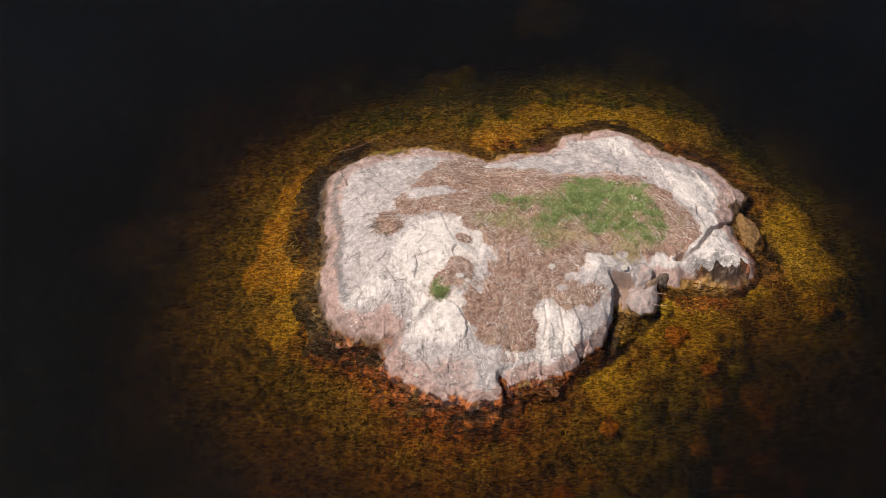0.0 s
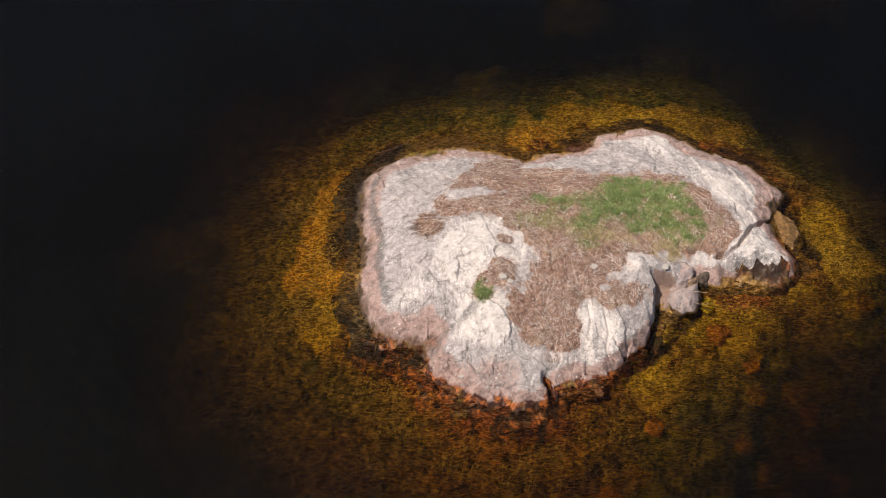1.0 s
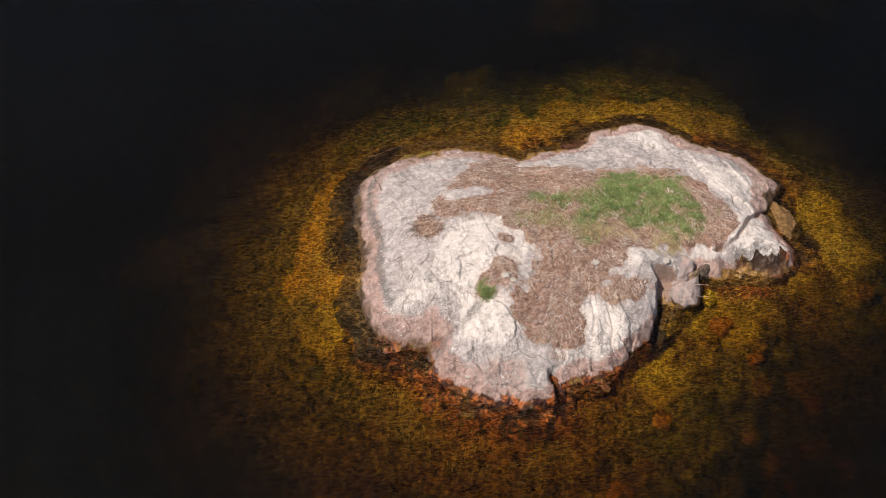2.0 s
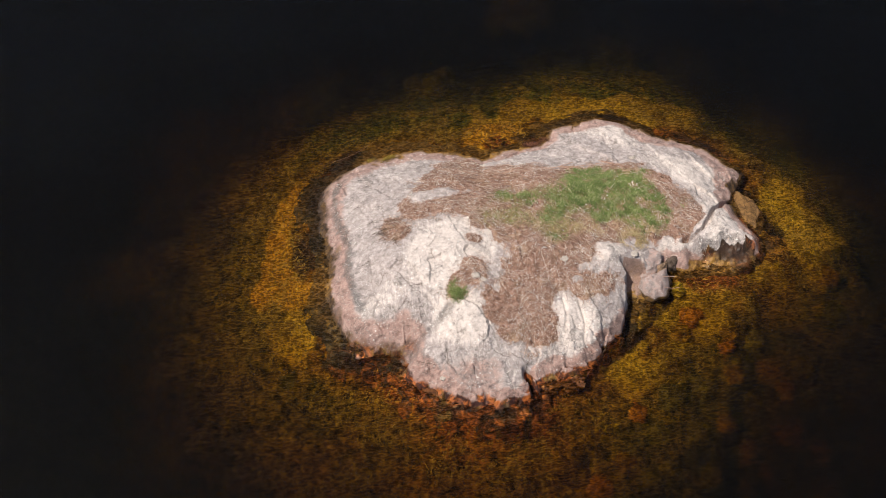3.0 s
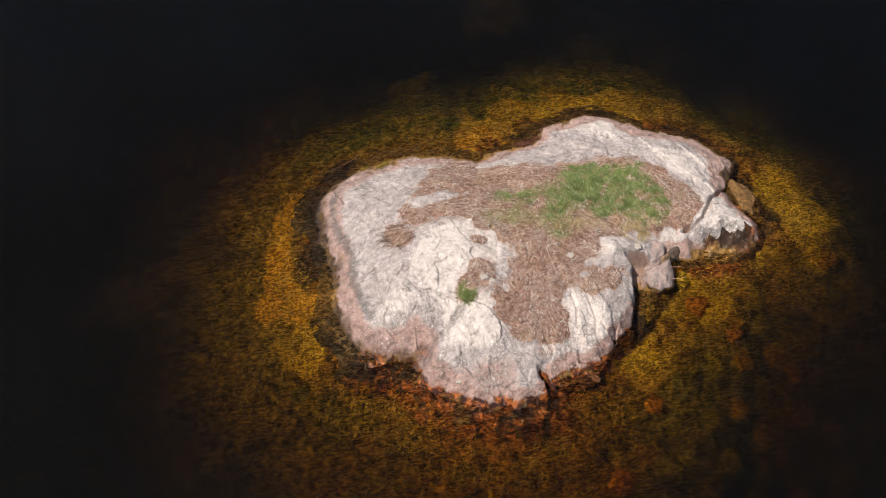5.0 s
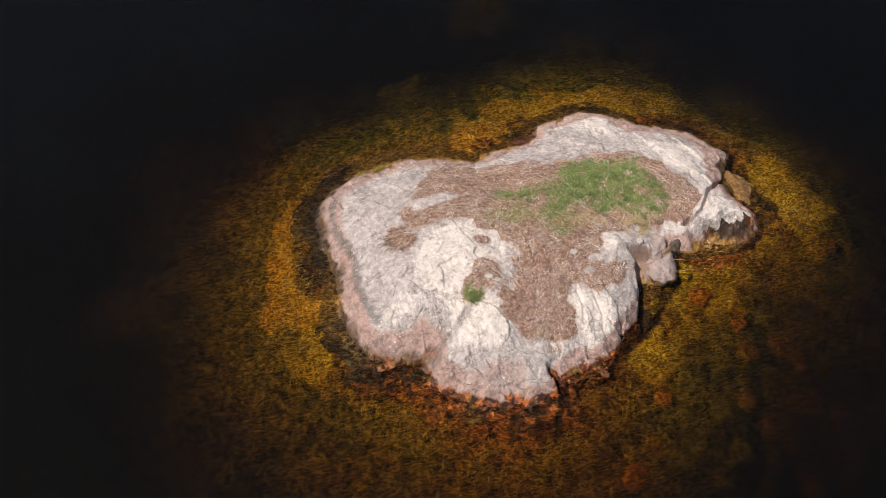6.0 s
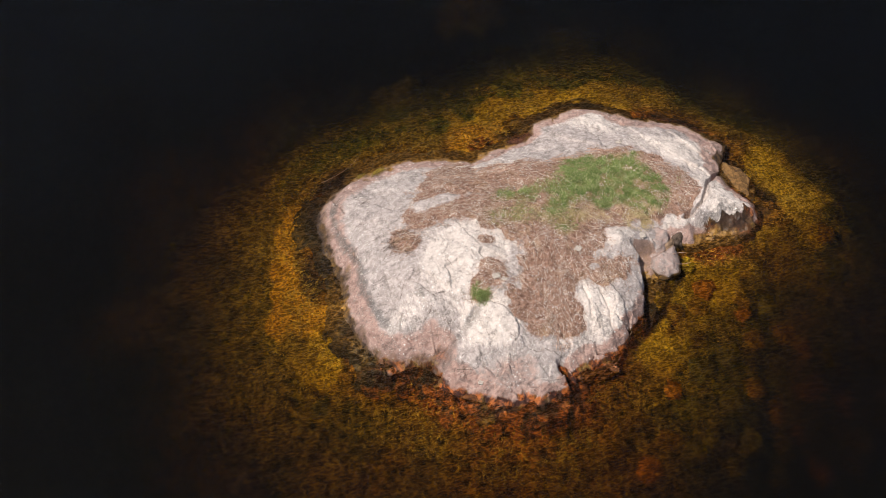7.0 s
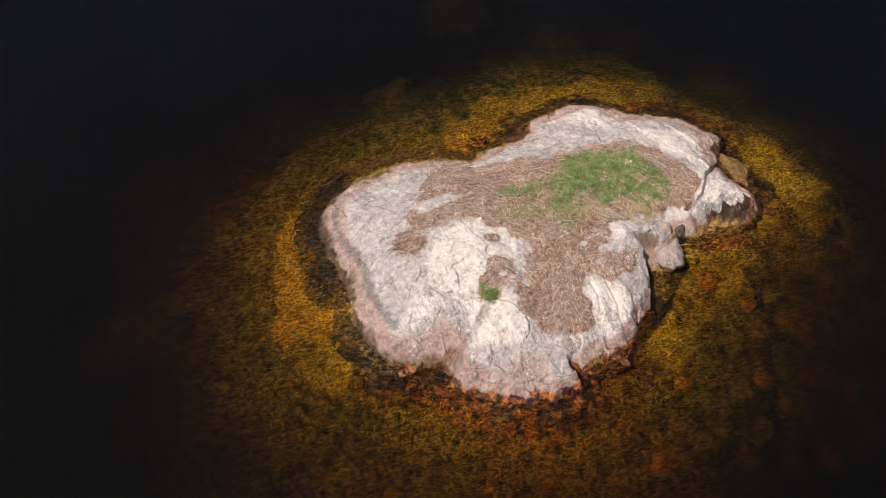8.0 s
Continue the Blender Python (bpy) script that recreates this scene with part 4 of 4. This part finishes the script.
px, py, rng = scatter(19000, (-2.2, -1.5, 6.7, 6.0), litter_density, 11)
parts_ = [stems(px[:3300], py[:3300], ground, 0.19, 0.0042, rng), stems(px[3300:3900], py[3300:3900], ground, 0.42, 0.0050, rng)]
shift, verts, faces = 0, [], []
for v, f in parts_:
    verts.append(v)
    faces.append(f + shift)
    shift += len(v)
ob = mesh_object("dead_stem_litter", np.concatenate(verts), np.concatenate(faces), STRAW)
tagged(ob, "pale brown dead stems strewn over the turf", "plant litter", kind="stuff")
ob = mesh_object("plant_chips", *stems(px[3900:], py[3900:], ground, 0.042, 0.0056, rng, lift=0.010), CHIPS)
tagged(ob, "short broken bits of dead plants on the turf", "plant litter", kind="stuff")
px, py, rng = scatter(750, (-3.2, -1.9, 7.6, 6.6), lambda x, y: step(0.2, 0.5, shore_distance(x, y)) * step(0.05, -0.1, turf_cover(x, y)) * step(-0.2, 0.25, fbm(x, y, 0.8, 2, 215)), 12)
ob = mesh_object("stray_stems", *stems(px, py, lambda x, y: ground(x, y) - 0.004, 0.075, 0.0055, rng, lift=0.004), BLEACHED)
tagged(ob, "bleached stems and white feathers strewn on bare rock", "plant litter", kind="stuff")


def reed_stalk(x, y, length, turn, label="long pale dead reed stalk lying on the turf", base=None, radius=0.010):
    """One stalk with joints, laid on the ground or, with base, at that height."""
    rng = np.random.default_rng(int(abs(x * 100) + abs(y * 1000)))
    bm = bmesh.new()
    steps, rings = 7, []
    bow = rng.normal(0, 0.05)
    z0 = float(ground(x, y)) if base is None else base
    for k in range(steps):
        t = k / (steps - 1) - 0.5
        ox, oy = math.cos(turn) * length * t - math.sin(turn) * bow * (1 - 4 * t * t), math.sin(turn) * length * t + math.cos(turn) * bow * (1 - 4 * t * t)
        oz = (float(ground(x + ox, y + oy)) if base is None else base + 0.06 * t) + radius - z0
        r = radius * (1 - 0.3 * (t + 0.5)) * (1.25 if k % 2 else 1.0)
        rings.append([bm.verts.new((ox - math.sin(turn) * r * math.cos(a), oy + math.cos(turn) * r * math.cos(a), oz + r * math.sin(a)))
                      for a in (i * 2 * math.pi / 5 for i in range(5))])
    for a, b in zip(rings, rings[1:]):
        for i in range(5):
            bm.faces.new((a[i], a[(i + 1) % 5], b[(i + 1) % 5], b[i]))
    bm.faces.new(rings[0][::-1])
    bm.faces.new(rings[-1])
    me = bpy.data.meshes.new("reed_stalk")
    bm.to_mesh(me)
    bm.free()
    me.materials.append(STRAW)
    ob = new("reed_stalk", me)
    ob.location = (x, y, z0)
    tagged(ob, label, "reed stalk", "reed stalks")


MORE = random.Random(7)
extra = [(MORE.uniform(2.9, 5.3), 4.78 + MORE.uniform(-0.15, 0.2) - 0.12 * abs(k - 6), MORE.uniform(0.5, 1.1), MORE.gauss(-0.05, 0.25)) for k in range(11)]
extra += [(MORE.uniform(0.2, 2.2), 4.9 + MORE.uniform(-0.3, 0.15), MORE.uniform(0.5, 1.0), MORE.gauss(0.15, 0.35)) for k in range(8)]
extra += [(MORE.uniform(5.3, 6.1), MORE.uniform(2.5, 3.8), MORE.uniform(0.4, 0.8), MORE.gauss(-0.8, 0.5)) for k in range(6)]
for x, y, length, turn in (*extra, (1.0, 3.45, 1.3, 0.15), (1.9, 4.7, 1.1, 0.1), (2.7, 3.9, 0.8, -0.6), (3.4, 4.75, 1.0, 0.0), (4.2, 4.6, 0.9, 0.08), (5.6, 3.9, 0.9, -0.6),
                           (2.0, 1.2, 0.7, 1.3), (1.5, 0.2, 0.8, 0.8), (1.2, -0.5, 0.7, 2.4), (3.0, 0.7, 0.8, -0.2), (0.2, 4.6, 0.9, 0.35), (0.6, 2.9, 0.8, 0.1),
                           (2.9, 2.2, 0.7, 1.0), (5.9, 2.6, 0.6, 0.4), (-0.6, 3.2, 0.7, 0.1), (1.8, -0.2, 0.6, 1.9)):
    reed_stalk(x, y, length, turn)

def dead_twig(x, y, length, turn, seed, label="dark forked dead twig lying on bare rock"):
    """A thin main stem with a few side shoots, lying on the rock."""
    rng = random.Random(seed)
    bm = bmesh.new()
    z0 = float(ground(x, y))

    def shoot(sx, sy, way, long_, rad):
        rings, px_, py_ = [], sx, sy
        for k in range(5):
            h = float(ground(px_, py_)) + rad + (0.012 if 0 < k < 4 else 0.0) - z0
            r = rad * (1 - 0.16 * k)
            rings.append([bm.verts.new((px_ - x - math.sin(way) * r * math.cos(a), py_ - y + math.cos(way) * r * math.cos(a), h + r * math.sin(a))) for a in (0.5, 2.6, 4.7)])
            way += rng.gauss(0, 0.22)
            px_, py_ = px_ + math.cos(way) * long_ / 4, py_ + math.sin(way) * long_ / 4
            if k == 1 and long_ > 0.14:
                for side in (-1, 1):
                    if rng.random() < 0.8:
                        shoot(px_, py_, way + side * rng.uniform(0.4, 0.9), long_ * rng.uniform(0.35, 0.65), rad * 0.7)
        for a, b in zip(rings, rings[1:]):
            for i in range(3):
                bm.faces.new((a[i], a[(i + 1) % 3], b[(i + 1) % 3], b[i]))
        bm.faces.new(rings[0][::-1])
        bm.faces.new(rings[-1])

    shoot(x - 0.5 * length * math.cos(turn), y - 0.5 * length * math.sin(turn), turn, length, 0.0055)
    me = bpy.data.meshes.new("dead_twig")
    bm.to_mesh(me)
    bm.free()
    me.materials.append(TWIGS)
    ob = new("dead_twig", me)
    ob.location = (x, y, z0)
    tagged(ob, label, "twig", "dead twigs")


for k, (x, y, length, turn) in enumerate(((-2.7, 3.9, 0.34, 0.7), (-2.3, 3.2, 0.42, 0.4), (-2.95, 3.0, 0.30, 1.1), (-2.2, 2.3, 0.40, 0.2), (-2.6, 1.7, 0.36, -0.4), (-2.1, 1.2, 0.42, 0.9),
                                          (-1.7, 0.3, 0.45, 0.8), (-1.35, 0.75, 0.38, 0.5), (-1.2, -0.1, 0.40, 1.0), (-1.55, -0.55, 0.32, 0.3), (-0.9, 1.5, 0.30, 2.2), (-2.4, 4.7, 0.36, 0.5),
                                          (-0.7, -1.2, 0.34, -1.1), (-1.25, -1.1, 0.45, 0.25), (0.15, -0.9, 0.34, 1.4), (1.2, -1.3, 0.40, 1.1), (2.9, 5.8, 0.30, 0.3), (4.7, 5.9, 0.28, -0.4), (6.9, 2.7, 0.30, 0.6))):
    dead_twig(x, y, length, turn, 300 + k)

# ---- nests ----
def nest(x, y, radius, label, seed):
    """A ring of laid stems round a shallow cup."""
    rng = np.random.default_rng(seed)
    top = thing("bird_nest", label, "nest", "nests")
    top.location = (x, y, float(ground(x, y)))
    n = 90
    a = rng.uniform(0, 2 * math.pi, n)
    r = radius * (0.45 + 0.55 * np.sqrt(rng.uniform(0, 1, n)))
    px, py = x + r * np.cos(a), y + r * np.sin(a)
    rim = lambda u, v: ground(u, v) + 0.012 * np.exp(-((np.hypot(u - x, v - y) - 0.6 * radius) / (0.25 * radius)) ** 2)
    v, f = stems(px, py, rim, 0.22, 0.005, rng, a + math.pi / 2 + rng.normal(0, 0.5, n), 0.02)
    tagged(mesh_object("rim", v - np.array(top.location), f, STRAW, top), kind="stuff")
    n = 55
    a = rng.uniform(0, 2 * math.pi, n)
    v, f = stems(x + 0.95 * radius * np.cos(a), y + 0.95 * radius * np.sin(a), ground, 0.42, 0.005, rng, a + rng.normal(0, 0.7, n), 0.03)
    tagged(mesh_object("loose_stem_fringe", v - np.array(top.location), f, TWIGS, top), kind="stuff")


nest(-1.76, 2.6, 0.36, "brown nest of dead stems on whitened bare rock", 21)


# ---- stones ----
def stone_mesh(name, seed, size, material, detail=3, rough=0.22, flat=0.0, block=False, cuts=9):
    """A weathered stone: a ball cut by a few planes, then roughened."""
    rng = np.random.default_rng(seed)
    bm = bmesh.new()
    bmesh.ops.create_icosphere(bm, subdivisions=detail, radius=1.0)
    planes = [(Vector(rng.normal(0, 1, 3)).normalized(), rng.uniform(0.5, 0.72) if block else rng.uniform(0.62, 0.9)) for _ in range(cuts)]
    if flat:
        planes.append((Vector((0.06, 0.04, 1)).normalized(), flat))
    shift = Vector(rng.uniform(-50, 50, 3))
    for v in bm.verts:
        for normal, reach in planes:
            over = v.co.dot(normal) - reach
            if over > 0:
                v.co -= normal * over * (0.97 if block else 0.85)
        v.co *= 1 + rough * noise.fractal(v.co * 1.6 + shift, 0.7, 2.2, 4)
        v.co = Vector((v.co.x * size[0], v.co.y * size[1], v.co.z * size[2]))
    me = bpy.data.meshes.new(name)
    bm.to_mesh(me)
    bm.free()
    me.polygons.foreach_set("use_smooth", np.full(len(me.polygons), True))
    me.materials.append(material)
    return me


def stone(name, place, size, material, label, seed, group="", turn=0.0, detail=3, rough=0.22, flat=0.0, category="boulder", block=False, cuts=9):
    ob = new(name, stone_mesh(name, seed, size, material, detail, rough, flat, block, cuts))
    ob.location, ob.rotation_euler = place, (0, 0, radians(turn))
    tagged(ob, label, category, group)
    if material is GRANITE:
        co = np.zeros(len(ob.data.vertices) * 3, np.float32)
        ob.data.vertices.foreach_get("co", co)
        attribute(ob, "wet", 1 - step(0.02, 0.2, co.reshape(-1, 3)[:, 2] + place[2]))
        attribute(ob, "wash", np.full(len(co) // 3, 0.50))
        attribute(ob, "pale", np.full(len(co) // 3, 0.22))
        attribute(ob, "earth", np.full(len(co) // 3, 0.15))
    if material is BED:
        attribute(ob, "gold", np.full(len(ob.data.vertices), 0.45))
        attribute(ob, "warm", np.full(len(ob.data.vertices), 0.4))
    return ob


stone("boulder", (4.86, 0.92, -0.05), (0.43, 0.52, 0.56), GRANITE, "pinkish flat-topped boulder at the foot of the rock", 31, "shore boulders", -35, 5, 0.12, 0.7, cuts=5)
stone("boulder", (4.66, 1.52, 0.10), (0.62, 0.40, 0.50), GRANITE, "grey-white boulder wedged against the main rock", 32, "shore boulders", 20, 5, 0.16, 0.75)
stone("boulder", (4.38, 0.10, -0.50), (0.42, 0.28, 0.30), BROWN, "golden brown overgrown boulder lapped by the water", 33, "shore boulders", 40, 5, 0.3)
stone("boulder", (5.05, 1.38, 0.05), (0.24, 0.20, 0.24), SANDY, "brown soil-stained stone between two pale rocks", 37, "shore boulders", 30, 5, 0.3)
stone("boulder", (5.47, 1.62, 0.0), (0.25, 0.26, 0.28), DARK, "dark round boulder sitting in a hole", 34, "shore boulders", 0, 4, 0.3)
stone("boulder", (7.90, 3.24, -0.205), (0.40, 0.74, 0.36), TAN, "brown wet boulder beside the cleft, awash", 44, "shore boulders", 14, 5, 0.16, 0.62, cuts=6)
stone("boulder", (1.62, -1.78, -0.19), (0.36, 0.24, 0.20), RUSTY, "rusty wet boulder at the waterline", 39, "shore boulders", 15, 5, 0.5)
stone("boulder", (-1.05, -1.72, -0.08), (0.40, 0.20, 0.16), RUSTY, "orange-stained ledge stone at the waterline", 40, "shore boulders", -15, 4)
stone("boulder", (2.3, -1.78, -0.22), (0.36, 0.20, 0.22), RUSTY, "rust-red stone lapped by the water", 41, "shore boulders", 5, 5, 0.5)


def bed_level(x, y):
    a = np.array([x])
    b = np.array([y])
    return float(bed_height(a, b, shore_distance(a, b))[0])


SUNK = ((5.72, 0.30, 0.36, ORANGE), (6.47, -0.66, 0.25, ORANGE), (3.80, -2.42, 0.30, ORANGE), (2.58, -4.10, 0.35, ORANGE), (9.66, 0.48, 0.46, OLIVE), (-0.5, 10.5, 0.46, OLIVE), (0.2, 10.75, 0.50, OLIVE), (-0.05, 10.2, 0.34, OLIVE),
        (5.6, -1.6, 0.42, GREY), (4.7, -1.95, 0.40, GREY), (5.2, -2.8, 0.42, GREY), (6.56, -0.32, 0.22, BED), (5.30, -0.25, 0.30, BED),
        (7.3, -0.3, 0.36, GREY), (7.0, -1.7, 0.34, GREY), (8.1, -1.3, 0.33, BED), (6.1, -2.5, 0.3, BED), (4.4, -3.6, 0.34, GREY), (3.3, -3.5, 0.3, BED),
        (5.47, 0.88, 0.22, MOSSY),
        (-4.6, -0.6, 0.3, GREY), (9.7, 1.4, 0.36, BED), (6.6, -3.6, 0.36, GREY))
HEAP = random.Random(23)
more = []
while len(more) < 18:
    x, y, r = HEAP.uniform(3.6, 9.0), HEAP.uniform(-4.4, -0.6), HEAP.uniform(0.24, 0.46)
    if y > -1.9 + 0.45 * (x - 3.6) or any(math.hypot(x - a, y - b) < 0.9 * (r + c) for a, b, c, _ in (*SUNK, *more)):
        continue
    more.append((x, y, r, HEAP.choice((GREY, BED, OLIVE, GREY))))
SUNK = (*SUNK, *more)
WORDS = {"yellow_mossy_stone": "stone under bright yellow algae in shallow water", "rust_grown_stone": "rust-orange algae-covered stone on the lake bed", "algae_grown_lake_bed": "golden brown algae-covered stone on the lake bed",
         "olive_grown_stone": "olive-brown overgrown stone on the deeper lake bed", "silted_grey_stone": "dull grey silted stone on the lake bed"}
for k, (x, y, r, material) in enumerate(SUNK):
    wide = r * random.uniform(0.9, 1.25)
    stone("sunken_stone", (x, y, bed_level(x, y) - 0.12 * r), (wide, r, r * random.uniform(0.55, 0.8)), material, WORDS[material.name], 50 + k,
          "sunken stones", random.uniform(0, 180), 4, 0.24, 0.0, "stone")

for k, (x, y, r) in enumerate(((2.45, 1.2, 0.085), (0.15, 0.75, 0.09), (0.32, 0.62, 0.07), (5.0, 5.0, 0.07), (4.35, 1.5, 0.10), (-0.9, -1.6, 0.07))):
    stone("loose_stone", (x, y, float(ground(x, y)) + 0.1 * r), (r * 1.3, r, r * 0.55), LOOSE, "small weathered pale stone lying on the islet", 90 + k, "loose stones",
          random.uniform(0, 180), 3, 0.35, 0.6, "stone")

# ---- water plants ----
def bed_at(x, y):
    return bed_height(x, y, shore_distance(x, y))


def gold_density(x, y):
    return step(0.2, 0.6, gold_cover(x, y)) * step(0.25, 0.6, -shore_distance(x, y))


def flow_at(x, y):
    """Fronds trail round the islet."""
    return np.arctan2(y - 2.3, x - 2.0) - math.pi / 2 + 0.7 * fbm(x, y, 2.0, 2, 231)


px, py, rng = scatter(7000, (-6.5, -4.5, 11.0, 10.0), gold_density, 31)
ob = mesh_object("golden_algae", *blades(px, py, bed_at(px, py) - 0.01, 0.15, 0.010, 1.42, rng, flow_at(px, py)), ALGAE, smooth=False)
tagged(ob, "golden algae fronds trailing in the shallow water", "algae", kind="stuff")


def weed_density(x, y):
    s = -shore_distance(x, y) + 0.8 * fbm(x, y, 1.6, 3, 241)
    return step(0.3, 0.9, s) * (1 - step(3.4, 5.6, s)) * step(-0.2, 0.2, fbm(x, y, 0.6, 2, 245))


px, py, rng = scatter(12000, (-8.5, -6.0, 12.5, 11.0), weed_density, 32)
ob = mesh_object("water_weed", *blades(px, py, bed_at(px, py) - 0.01, 0.13, 0.012, 1.42, rng, flow_at(px, py) + 0.6), WEED, smooth=False)
tagged(ob, "olive brown water weed on the lake bed", "water weed", kind="stuff")


def thread_density(x, y):
    s = -shore_distance(x, y) + 0.5 * fbm(x, y, 1.2, 3, 251)
    return step(0.45, 0.9, s) * (1 - 0.9 * step(1.2, 4.2, s)) * step(-0.1, 0.3, fbm(x, y, 0.5, 3, 255))


# threads added in place of the light lines that ripples throw
px, py, rng = scatter(22000, (-7.5, -6.0, 11.5, 10.0), thread_density, 33)
turns = np.where(py < 0.5, 1.05, 0.45) + rng.normal(0, 0.42, len(px))
ob = mesh_object("light_line_threads", *stems(px, py, lambda x, y: bed_at(x, y) + 0.02, 0.12, 0.0052, rng, turns, 0.03), THREAD)
tagged(ob, "thin bright golden threads imitating lines of light under water", "algae", kind="stuff")

px, py, rng = scatter(110, (-3.2, 6.6, 6.5, 8.8), lambda x, y: step(0.35, 0.7, -shore_distance(x, y)) * (1 - step(1.3, 2.2, -shore_distance(x, y))), 34)
turns = 0.5 - 0.14 * np.maximum(px - 2.0, 0) + rng.normal(0, 0.16, len(px))
ob = mesh_object("algae_strands", *stems(px, py, lambda x, y: bed_at(x, y) + 0.10, 0.62, 0.0065, rng, turns, 0.05), THREAD)
tagged(ob, "long golden algae strands drawn out by the current", "algae", kind="stuff")

# stalks that hang over or float on the water
reed_stalk(5.12, 0.95, 0.55, -0.15, "pale reed stalk sticking out over the water", 0.30, 0.008)
reed_stalk(5.16, 0.72, 0.55, -0.35, "pale reed stalk sticking out over the water", 0.22, 0.008)
reed_stalk(-2.75, 6.45, 1.5, 0.46, "thin dead reed stalk floating by the shore", 0.0, 0.0028)
